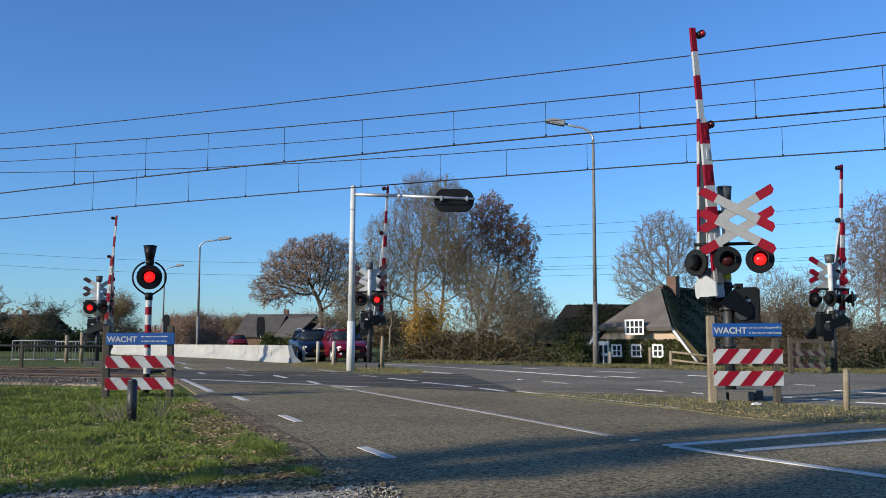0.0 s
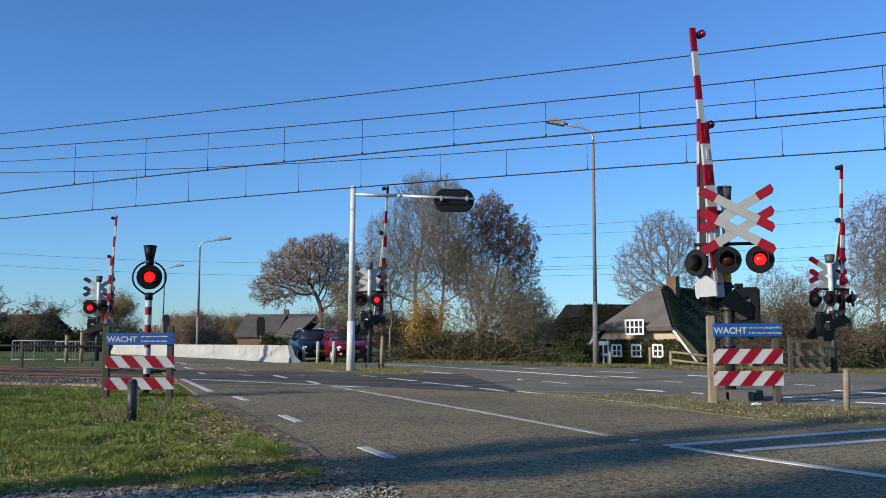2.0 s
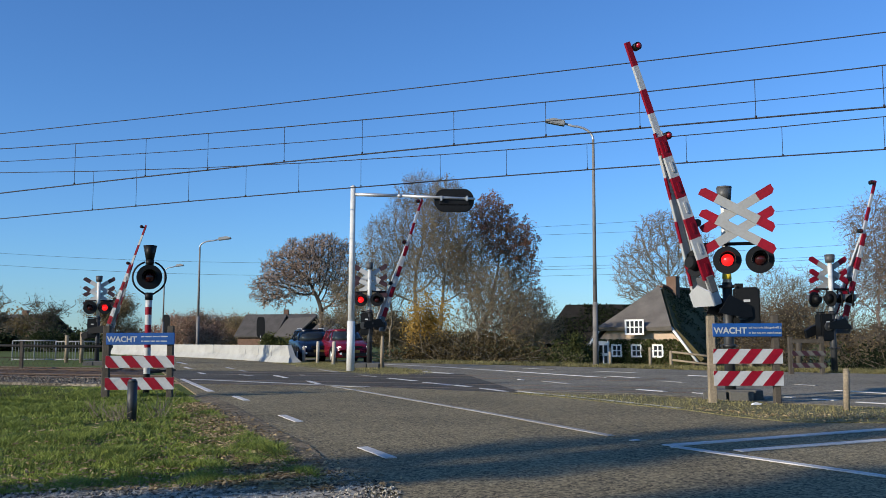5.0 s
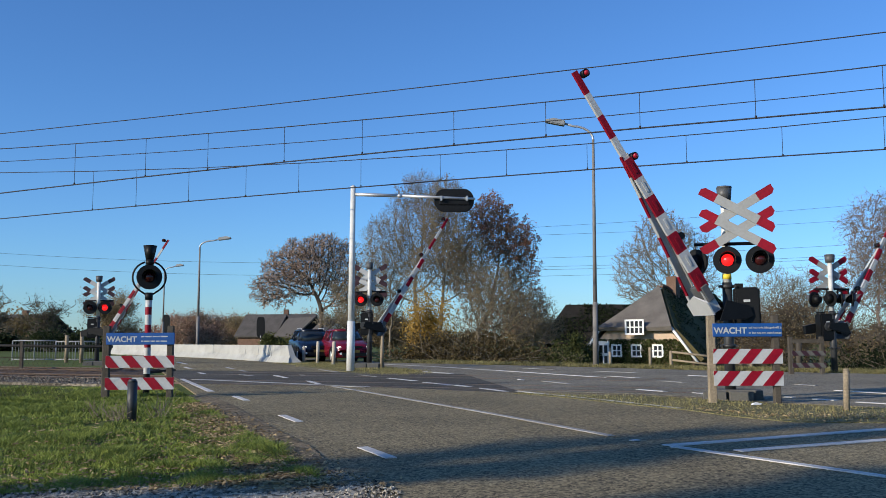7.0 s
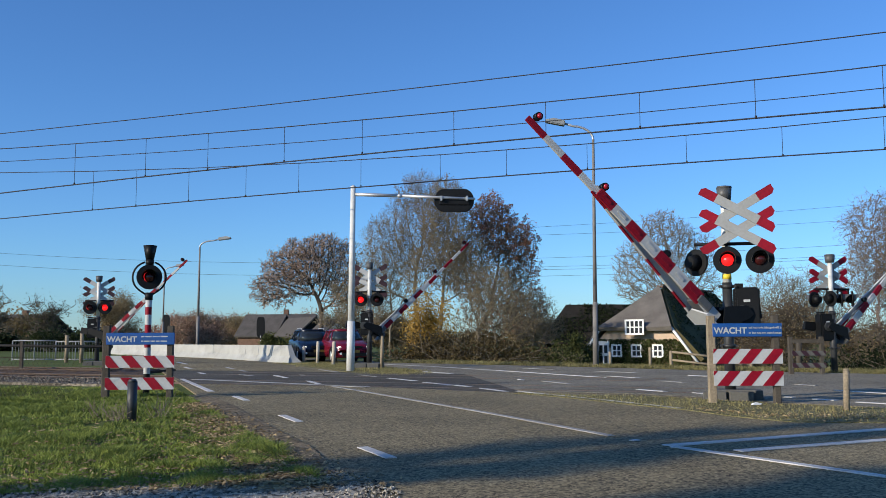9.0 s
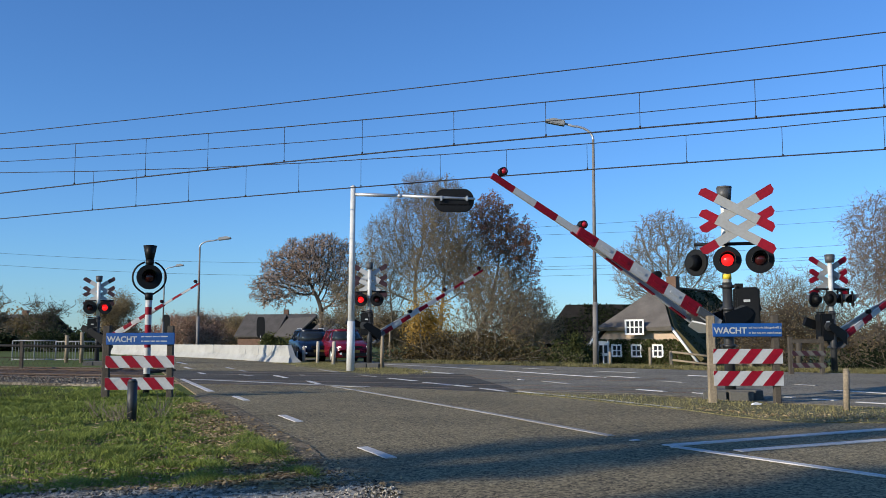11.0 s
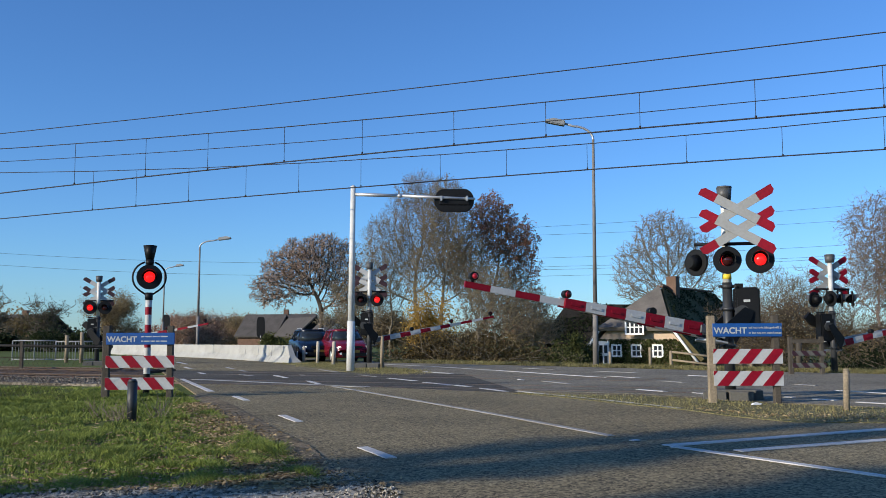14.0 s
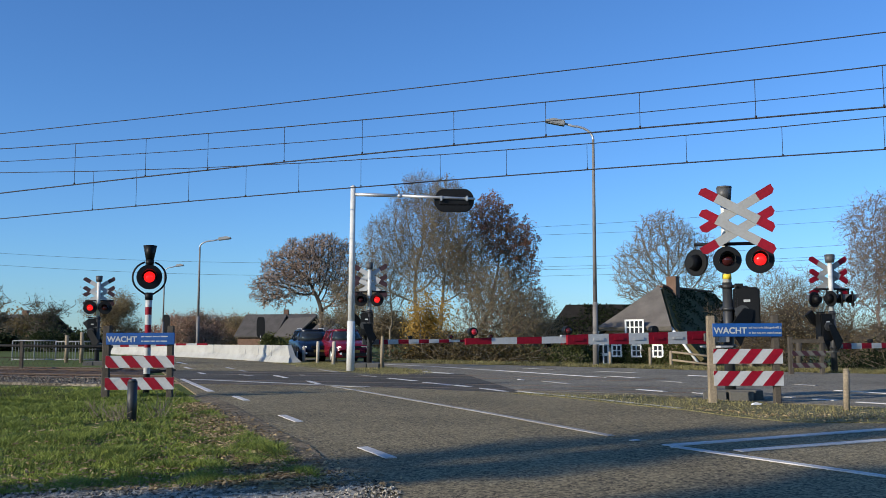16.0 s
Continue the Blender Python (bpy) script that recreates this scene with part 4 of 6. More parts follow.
def barrier(at, side, label, length=5.3, lamps=((0.0, "A"), (0.5, "B")), third=None, cross=1, h=3.75, hub=(0.1, 1.6), boom_depth=0.0, back=False, boom_turn=0.0, thick=1.0, box_at=0.22, lamp_r=0.24, white=False, off=-0.6, start=0.5, clock=(0.57, 0.6655, 0.28)):
    """A half barrier: mast, cross, lamps, drive box and the moving boom. side: -1 boom to the left, 1 to the right."""
    t = thing("level_crossing_barrier", at, label, "level crossing barrier", "barriers of the level crossing")
    bm = B()
    box(bm, (0.05, 0.0, 0.06), (0.95, 0.5, 0.22))
    box(bm, (-0.28, -0.33, 0.05), (0.4, 0.14, 0.2))
    box(bm, (0.16, -0.33, 0.05), (0.4, 0.14, 0.2))
    soften(bm, 0.015, 1)
    part("foundation", bm, M_CONC_OLD, t, "grey concrete foundation blocks")
    bm = B()
    tube(bm, (0, 0, 0.1), (0, 0, 2.05), 0.095, 0.085, 18)
    for z in (0.9, 1.55, 1.95):
        tube(bm, (0, 0, z), (0, 0, z + 0.06), 0.115, 0.115, 18)
        for sx in (-0.13, 0.13):
            tube(bm, (sx, -0.05, z + 0.03), (sx, -0.1, z + 0.03), 0.025, 0.025, 8)
    part("mast_foot", bm, M_DKGREY, t, "dark grey lower mast with clamps")
    bm = B()
    tube(bm, (0, 0, 2.05), (0, 0, h - 0.12), 0.075, 0.07, 18)
    part("mast", bm, M_PALE, t, "white-grey upper mast")
    if side < 0:
        bm = B()
        tube(bm, (0, 0, 2.11), (0, 0, 2.2), 0.079, 0.079, 16)
        part("sticker", bm, M_YELLOW, t, "yellow sticker")
    bm = B()
    tube(bm, (0, 0, h - 0.22), (0, 0, h), 0.13, 0.15, 6)
    tube(bm, (0, 0, h), (0, 0, h + 0.03), 0.155, 0.14, 6)
    part("bell", bm, M_IRON, t, "hexagonal grey bell housing")
    crossbuck(t, 0.19 * cross if cross else 0, 0.1 if back else -0.38, 3.12, 0.965 if side < 0 else 1.0, back and not white)
    bm = B()
    ly = -0.16 if back else -0.4
    if not back:
        for z in (2.93, 3.31):
            tube(bm, (0, 0, z), (0, -0.36, z), 0.02, 0.02, 8)
        part("cross_bracket", bm, M_GREY, t)
        bm = B()
        tube(bm, (0, 0, 2.72), (0, ly + 0.19, 2.72), 0.03, 0.03, 8)
    tube(bm, (-0.55, ly + 0.19, 2.72), (0.62, ly + 0.19, 2.72), 0.03, 0.03, 10)
    for x, *_ in lamps:
        tube(bm, (x, ly + 0.19, 2.72), (x, ly + 0.19, 2.5), 0.025, 0.025, 8)
    part("lamp_bracket", bm, M_BLACK, t)
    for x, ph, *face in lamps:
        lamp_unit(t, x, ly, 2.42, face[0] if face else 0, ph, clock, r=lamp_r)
    if third:
        lamp_unit(t, third[0], ly + 0.19, third[1], third[2], "")
    # drive box
    bm = B()
    box(bm, (hub[0] + box_at, 0.1, 1.55), (0.44, 0.34, 0.82))
    soften(bm, 0.03)
    box(bm, (hub[0] + box_at - 0.12, 0.1, 2.0), (0.14, 0.26, 0.06))
    box(bm, (hub[0] + box_at + 0.02, -0.075, 1.5), (0.36, 0.02, 0.62))
    part("drive_box", bm, M_BLACK, t, "dark drive housing with cover")
    bm = B()
    box(bm, (hub[0] + box_at, -0.09, 1.72), (0.11, 0.006, 0.045))
    part("nameplate", bm, M_WHITE, t)
    bm = B()
    tube(bm, (hub[0], -0.2, hub[1]), (hub[0], 0.5, hub[1]), 0.035, 0.035, 12)
    tube(bm, (hub[0], -0.13, hub[1]), (hub[0], -0.08, hub[1]), 0.13, 0.13, 20)
    part("pivot_shaft", bm, M_DKGREY, t, "dark pivot shaft")
    # boom, in its own space about the pivot
    bm = B()
    prism(bm, [(side * 0.3, off - 0.09), (side * length * 0.6, off - 0.07), (side * length * 0.6, off + 0.07), (side * 0.3, off + 0.09)], -0.015, 0.015)
    boom = part("boom", bm, M_WHITE, t, "red and white striped barrier arm")
    boom_stripes(boom, side, length, off, start, thick)
    bm = B()
    slab(bm, [(side * (start - 0.45), -0.16), (side * (start - 0.45), 0.48), (side * (start - 0.2), 0.48), (side * (start - 0.06), 0.16), (side * (start - 0.2), -0.16)], off - 0.18, off - 0.15)
    part("boom_bracket", bm, M_BACKWHITE if side < 0 else M_IRON, boom, "grey boom bracket")
    bm = B()
    box(bm, (side * (start - 0.1), 0.12, off), (0.3, 0.36, 0.14))
    box(bm, (side * (start - 0.3), 0.38, off), (0.3, 0.03, 0.2))
    soften(bm, 0.01, 1)
    part("boom_clamp", bm, M_IRON, boom, "dark arm clamp")
    for y in (-0.19, 0.19):
        bm = B()
        prism(bm, [(side * 0.2, off - 0.16), (side * 0.42, off + 0.16), (0.1 * side, 0.08), (-0.09 * side, 0.05), (side * -0.07, -0.08)], y - 0.012, y + 0.012)
        part("swing_arm", bm, M_BLACK, boom, "dark swing arm")
    bm = B()
    reach = start + (length - start) * 0.62
    skew = lambda v: 0.56 - 0.48 * (v - 0.3) / (reach - 0.3)
    deep = lambda v: thick * (0.2 - 0.06 * (v - 0.3) / (reach - 0.3))
    bar(bm, side, 0.3, reach, skew, off, deep, 0.0, 0.012)
    rear = part("rear_arm", bm, M_BACKWHITE, boom, "pale grey second profile behind the striped arm")
    for i in range(8):
        a, b = 0.3 + (reach - 0.3) * i / 8, 0.3 + (reach - 0.3) * (i + 1) / 8
        for e in (-1, 1):
            bm = B()
            bar(bm, side, a, b, lambda v: skew(v) - 0.03, off, lambda v: 0.022, e * deep((a + b) / 2) / 2, 0.035)
            part("flange", bm, M_RED if e < 0 and i % 2 else M_WHITE, rear)
    bm = B()
    for y in (0.3,):
        prism(bm, [(0.08 * side, 0.06), (0.02 * side, -0.09), (-0.3 * side, 0.1), (-0.5 * side, 0.36), (-0.3 * side, 0.5), (-0.1 * side, 0.3)], y - 0.05, y + 0.05)
    part("counterweight", bm, M_BLACK, boom, "dark counterweight arms")
    for l, ph in ((length - 0.12, "S"), (length - 1.78, "B"), (length - 3.4, "A")):
        bm = B()
        zz = off + (0.15 if l > length * 0.5 else 0.14)
        box(bm, (side * l, 0.05, zz - 0.12), (0.05, 0.03, 0.14))
        tube(bm, (side * l, -0.02, zz), (side * l, 0.1, zz), 0.07, 0.07, 14)
        part("boom_lamp", bm, M_BLACK, boom, "small round boom lamp")
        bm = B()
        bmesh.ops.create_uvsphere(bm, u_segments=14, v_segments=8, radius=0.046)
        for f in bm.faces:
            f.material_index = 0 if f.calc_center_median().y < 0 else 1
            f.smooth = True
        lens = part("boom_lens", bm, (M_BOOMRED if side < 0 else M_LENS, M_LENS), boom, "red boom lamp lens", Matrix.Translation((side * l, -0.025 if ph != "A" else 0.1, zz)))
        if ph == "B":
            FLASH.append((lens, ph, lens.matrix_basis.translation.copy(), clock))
    BOOMS.append((boom, pose(hub[0], boom_depth, hub[1], 0, 0, boom_turn), side))
    return t


barrier(pose(5.06, 16.1, 0, 0, 0, -15), -1, "red and white half barrier with double crossbuck beside the main road", third=(-0.52, 2.4, 140), lamps=((0.0, "B"), (0.54, "A")), length=5.17, boom_turn=32.6, thick=0.93, hub=(0.24, 1.51), box_at=0.08, off=-0.42, start=0.78, clock=(0.6, 0.6655, 0.31))
barrier(pose(-2.66, 32.7, 0.03, 0, 0, 0), 1, "half barrier with crossbuck on the grass island", lamps=((-0.3, "B"), (0.28, "A")), hub=(-0.2, 1.5), back=True, cross=0, length=5.2, boom_turn=23, thick=0.72, box_at=0.1, clock=(0.55, 0.6637, 0.265))
barrier(pose(-14.7, 38.6, -0.02, 0, 0, 10), 1, "half barrier with crossbuck beside the side road", lamps=((-0.3, "A"), (0.3, "B")), hub=(-0.25, 1.42), cross=0, length=5.0, boom_turn=-13, back=True, thick=0.7, box_at=0.05, lamp_r=0.28)
barrier(pose(11.84, 27.6, -0.2, 0, 0, 10), 1, "half barrier with crossbuck and unlit hooded lamps", lamps=((0.24, "", 60), (0.6, "", 60), (-0.12, "", 100)), third=(-0.55, 2.4, 200), hub=(-0.2, 1.58), cross=0, length=5.1, boom_turn=10, thick=0.8, box_at=0.0, back=True, white=True)


def flasher_post():
    t = thing("warning_light_post", pose(-5.71, 17.55, 0, 0, 0, 18), "red and white striped post with one round red warning light", "warning light")
    bm = B()
    path_tube(bm, [(0, 0, z) for z in (-0.1, 0.42, 0.58, 0.74, 0.92, 1.05, 1.2, 1.36, 1.55, 1.7, 1.86)], 0.062, 16, (2, 0, 1, 0, 1, 0, 1, 0, 1, 0))
    part("post", bm, (M_WHITE, M_RED, M_BLACK), t, "red and white banded post")
    bm = B()
    tube(bm, (0, 0, 1.84), (0, 0, 1.98), 0.075, 0.075, 14)
    for s in (-1, 1):
        pts = [Vector((s * 0.31 * math.sin(a), 0.06, 2.28 - 0.31 * math.cos(a))) for a in (0.6, 0.85, 1.1, 1.35, 1.6, 1.85, 2.1, 2.35, 2.6, 2.85)]
        path_tube(bm, [Vector((s * 0.04, 0.03, 1.93))] + pts, 0.018, 8)
    part("ring_bracket", bm, M_BLACK, t, "black ring bracket")
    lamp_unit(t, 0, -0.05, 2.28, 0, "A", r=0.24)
    bm = B()
    tube(bm, (0, 0, 2.52), (0, 0, 2.62), 0.08, 0.08, 14)
    tube(bm, (0, 0, 2.62), (0, 0, 2.9), 0.075, 0.13, 4)
    part("horn", bm, M_BLACK, t, "black sounder horn")


flasher_post()


def writing(text, size, material, parent, at, label=""):
    cu = bpy.data.curves.new("lettering", "FONT")
    cu.body, cu.size, cu.extrude = text, size, 0.002
    cu.offset = 0.004 if size > 0.1 else 0.001
    cu.materials.append(material)
    ob = new("lettering", cu)
    ob.parent = parent
    ob.matrix_basis = at
    if label:
        ob["label"] = label
    return ob


def warning_board(at, width, label, left_post, right_post, flip=1, full=True, lines=(), z=(0.3, 0.66, 1.02), hb=0.26, text=True, dull=False):
    """Two striped boards and a blue text board on two wooden posts."""
    t = thing("warning_board", at, label, "warning board")
    for x, m, k in ((-width / 2 + 0.02, left_post, 0.13), (width / 2 - 0.06, right_post, 0.11)):
        bm = B()
        box(bm, (x, 0.05, 0.5 * (z[2] + 0.33) - 0.1), (k, 0.11, z[2] + 0.53 if full else 1.05))
        soften(bm, 0.012, 1)
        part("post", bm, m, t, "weathered wooden post")
    for zc in z[:2]:
        bm = B()
        box(bm, (0.03, -0.02, zc), (width, 0.02, hb), None, 0)
        n = 3
        pitch = width / 3.05
        for i in range(-1, n + 1):
            xa = -width / 2 + 0.03 + pitch * (i + 0.12)
            pts = [(xa, -hb / 2), (xa + pitch * 0.5, -hb / 2), (xa + pitch * 0.5 + flip * hb * 0.85, hb / 2), (xa + flip * hb * 0.85, hb / 2)]
            lo, hi = -width / 2 + 0.03, width / 2 + 0.03
            clipped = clip_x(pts, lo, hi)
            if len(clipped) > 2:
                prism(bm, [(x, zc + v) for x, v in clipped], -0.036, -0.03, 1)
        part("striped_board", bm, (M_CONC_OLD, M_BACKRED) if dull else (M_WHITE, M_RED), t, "red and white diagonally striped board")
    if dull:
        bm = B()
        box(bm, (0, 0.0, z[2] + 0.2), (width * 0.98, 0.05, 0.1))
        part("top_rail", bm, M_WOOD_DK, t)
    if text:
        bm = B()
        box(bm, (0.03, -0.03, z[2] + 0.09), (width, 0.025, 0.22))
        soften(bm, 0.008, 1)
        sign = part("text_board", bm, M_BLUE, t, "blue board with white lettering")
        writing("WACHT", 0.143, M_WHITE, sign, pose(-width / 2 + 0.05, -0.046, z[2] + 0.035, 90, 0, 0), "white capital lettering")
        for r, line in enumerate(lines):
            writing(line, 0.047, M_WHITE, sign, pose(-width / 2 + 0.05 + width * 0.5, -0.046, z[2] + 0.115 - 0.085 * r, 90, 0, 0), "small white lettering")
        for r, row in enumerate(() if lines else ((0.07, 0.14, 0.09, 0.05, 0.16), (0.05, 0.12, 0.1, 0.08, 0.14))):
            x = -width / 2 + 0.05 + width * 0.49
            for w in row:
                w2 = w * width / 1.25
                bm = B()
                box(bm, (x + w2 / 2, -0.045, z[2] + 0.13 - 0.085 * r), (w2 * 0.82, 0.004, 0.022))
                part("text_bar", bm, M_WHITE, sign)
                x += w2
    return t


def clip_x(pts, lo, hi):
    for s, lim in ((1, lo), (-1, hi)):
        out = []
        for (x0, z0), (x1, z1) in zip(pts, pts[1:] + pts[:1]):
            in0, in1 = s * (x0 - lim) >= 0, s * (x1 - lim) >= 0
            if in0:
                out.append((x0, z0))
            if in0 != in1:
                k = (lim - x0) / (x1 - x0)
                out.append((lim, z0 + (z1 - z0) * k))
        pts = out
        if not pts:
            return []
    return pts


warning_board(pose(4.98, 15.0, 0.03, 0, 0, -2), 1.13, "blue WACHT board above two red striped boards on wooden posts", M_WOOD, M_WOOD_DK, 1, lines=("tot het rode licht gedoofd is", "er kan nog een trein komen"), z=(0.38, 0.74, 1.08), hb=0.24)
warning_board(pose(-5.62, 16.8, 0, 0, 0, 4), 1.24, "blue WACHT board above red striped boards in the grass", M_WOOD_DK, M_WOOD_DK, -1, z=(0.27, 0.67, 1.0), hb=0.22)
warning_board(pose(10.6, 26.5, 0, 0, 0, 2), 1.0, "dark fence board with two dull striped panels", M_WOOD_DK, M_WOOD_DK, -1, z=(0.25, 0.6, 0.75), hb=0.14, text=False, dull=True)


def bollards():
    t = thing("bollard", pose(-4.27, 12.54, 0), "black round bollard in the grass", "bollard")
    bm = B()
    tube(bm, (0, 0, -0.1), (0, 0, 0.5), 0.062, 0.066, 20)
    tube(bm, (0, 0, 0.5), (0, 0, 0.54), 0.066, 0.045, 20)
    part("post", bm, M_DKGREY, t)
    for x, y, h, m, r, lab in ((5.9, 13.4, 0.62, M_WOOD, 0.045, "weathered round wooden post"), (-6.2, 40.4, 0.72, M_PALEWOOD, 0.07, "short pale roadside post"), (-5.38, 38.9, 0.95, M_PALEWOOD, 0.07, "pale wooden roadside post"),
                               (-4.42, 36.6, 0.95, M_PALEWOOD, 0.075, "pale wooden roadside post"), (-2.2, 32.4, 1.15, M_WOOD, 0.06, "slim wooden post beside the barrier"),
                               (11.9, 30.5, 0.9, M_WOOD_DK, 0.09, "dark wooden fence post beside the thicket"), (15.0, 30.0, 0.8, M_CONC_OLD, 0.13, "grey concrete marker post")):
        t = thing("roadside_post", pose(x, y, 0.0, 0, 1.5, 0), lab, "post")
        bm = B()
        tube(bm, (0, 0, -0.1), (0, 0, h - 0.03), r, r, 12)
        tube(bm, (0, 0, h - 0.03), (0, 0, h), r, r * 0.7, 12)
        part("post", bm, m, t)


bollards()


def gantry():
    t = thing("traffic_light_gantry", pose(-3.05, 29.9, 0.03, 0, 0.5, 0), "pale steel mast with traffic signal on a long arm", "traffic light")
    bm = B()
    tube(bm, (0, 0, -0.1), (0, 0, 1.6), 0.135, 0.13, 20)
    tube(bm, (0, 0, 1.6), (0, 0, 6.1), 0.11, 0.085, 20)
    tube(bm, (0, 0, 6.1), (0, 0, 6.13), 0.09, 0.05, 20)
    part("mast", bm, M_PALE, t, "pale painted mast")
    bm = B()
    tube(bm, (0, 0, 5.83), (1.6, 0, 5.79), 0.062, 0.055, 14)
    tube(bm, (1.55, 0, 5.79), (4.08, 0, 5.70), 0.048, 0.042, 14)
    tube(bm, (1.5, 0, 5.79), (1.62, 0, 5.787), 0.066, 0.066, 14)
    part("arm", bm, M_GALV, t, "long steel arm")
    bm = B()
    pts = []
    for i in range(24):
        a = 2 * math.pi * i / 24
        pts.append((3.38 + (0.31 if math.cos(a) > 0 else -0.31) + 0.36 * math.cos(a), 5.66 + 0.4 * math.sin(a)))
    prism(bm, pts, 0.1, 0.14)
    for x in (2.98, 3.38, 3.78):
        tube(bm, (x, 0.14, 5.66), (x, 0.32, 5.66), 0.15, 0.15, 16)
    box(bm, (3.38, 0.085, 5.66), (1.0, 0.06, 0.3))
    soften(bm, 0.01, 1)
    part("signal_head", bm, M_BLACK, t, "black oblong signal backing board")
    bm = B()
    for x in (2.95, 3.8):
        box(bm, (x, 0.0, 5.71), (0.06, 0.16, 0.16))
    part("clamp", bm, M_GALV, t)


gantry()


def street_lamp(at, h, reach, r0, label, side=-1, tall=True):
    t = thing("street_lamp", at, label, "street lamp", "street lamps along the road")
    bm = B()
    tube(bm, (0, 0, -0.1), (0, 0, 2.4), r0, r0 * 0.8, 18)
    tube(bm, (0, 0, 2.4), (0, 0, h * 0.93), r0 * 0.68, r0 * 0.42, 18)
    part("pole", bm, M_LAMPPOST, t, "dull grey steel pole")
    bm = B()
    pts = [Vector((0, 0, h * 0.93 - 0.05))]
    for i in range(7):
        a = radians(90 * i / 6)
        pts.append(Vector((side * reach * 0.45 * (1 - math.cos(a)), 0, h * 0.93 + h * 0.055 * math.sin(a))))
    pts.append(Vector((side * reach * 0.7, 0, h * 1.0)))
    path_tube(bm, pts, r0 * 0.4, 10)
    part("bracket", bm, M_GALV, t)
    bm = B()
    prism(bm, [(side * reach * 0.64, h * 0.985), (side * reach * 1.08, h * 1.0), (side * reach * 1.08, h * 1.0 + 0.1), (side * reach * 0.9, h * 1.0 + 0.16), (side * reach * 0.64, h * 1.0 + 0.08)], -0.14, 0.14)
    soften(bm, 0.03)
    part("lantern", bm, M_GREY, t, "flat grey lantern")
    return t


street_lamp(pose(5.72, 34.2, 0, 0, 0.45, 0), 9.3, 1.7, 0.115, "tall street lamp with curved bracket above the main road")
street_lamp(pose(-14.8, 54.7, 0, 0, 0.2, 0), 7.1, 1.75, 0.11, "street lamp beside the concrete barrier", 1)
street_lamp(pose(-22.25, 72, 0, 0, 0.2, 0), 6.85, 1.4, 0.1, "far street lamp along the road", 1)


def signal_backs():
    for x, y, zc, w, hh, lab in ((-18.3, 91, 1.85, 0.85, 2.1, "black back of a traffic signal on a banded post"), (-26.0, 85, 2.0, 0.75, 2.0, "black back of a far traffic signal")):
        t = thing("traffic_signal", pose(x, y, 0), lab, "traffic light")
        bm = B()
        pts = [(0.5 * w * (abs(math.cos(a)) ** 0.5 if math.cos(a) > 0 else -abs(math.cos(a)) ** 0.5), zc + 0.3 + 0.5 * hh * (abs(math.sin(a)) ** 0.6 if math.sin(a) > 0 else -abs(math.sin(a)) ** 0.6)) for a in [2 * math.pi * i / 24 for i in range(24)]]
        prism(bm, pts, 0.0, 0.08)
        part("backing_board", bm, M_BLACK, t, "black backing board")
        bm = B()
        for i in range(6):
            tube(bm, (0, 0.05, i * 0.22), (0, 0.05, (i + 1) * 0.22), 0.06, 0.06, 10, i % 2)
        part("post", bm, (M_BLACK, M_WHITE), t, "black and white banded post")


signal_backs()


def concrete_wall():
    """Row of precast barrier blocks that taper away along the road."""
    pts = [(-6.65, 39.7), (-7.75, 41.7), (-8.75, 43.6), (-9.75, 45.4), (-12.6, 50.2), (-16.1, 54.6), (-19.9, 60.2), (-23.85, 65.8)]
    for i, ((x0, y0), (x1, y1)) in enumerate(zip(pts, pts[1:])):
        d = Vector((x1 - x0, y1 - y0, 0))
        ln = d.length
        at = Matrix.Translation((x0, y0, -0.05)) @ Matrix.Rotation(math.atan2(d.y, d.x), 4, "Z")
        t = thing("concrete_barrier", at, "pale grey precast concrete road barrier block", "concrete barrier", "row of concrete barrier blocks")
        h0 = 0.82 - 0.012 * max(0, i - 1)
        h1 = h0 - 0.012
        bm = B()
        prof = lambda h: [(-0.3, 0), (-0.3, 0.1), (-0.13, 0.34), (-0.09, h), (0.09, h), (0.13, 0.34), (0.3, 0.1), (0.3, 0)]
        if i == 0:
            va = [bm.verts.new((-0.55 + (0.75 * z / h0 if z > 0.3 else 0.02), y, z)) for y, z in prof(h0)]
        else:
            va = [bm.verts.new((0.02, y, z)) for y, z in prof(h0)]
        vb = [bm.verts.new((ln - 0.02, y, z)) for y, z in prof(h1)]
        k = len(va)
        bm.faces.new(va), bm.faces.new(vb[::-1])
        for j in range(k):
            bm.faces.new((va[j], vb[j], vb[(j + 1) % k], va[(j + 1) % k]))
        bmesh.ops.recalc_face_normals(bm, faces=bm.faces)
        part("block", bm, M_CONC, t)


concrete_wall()


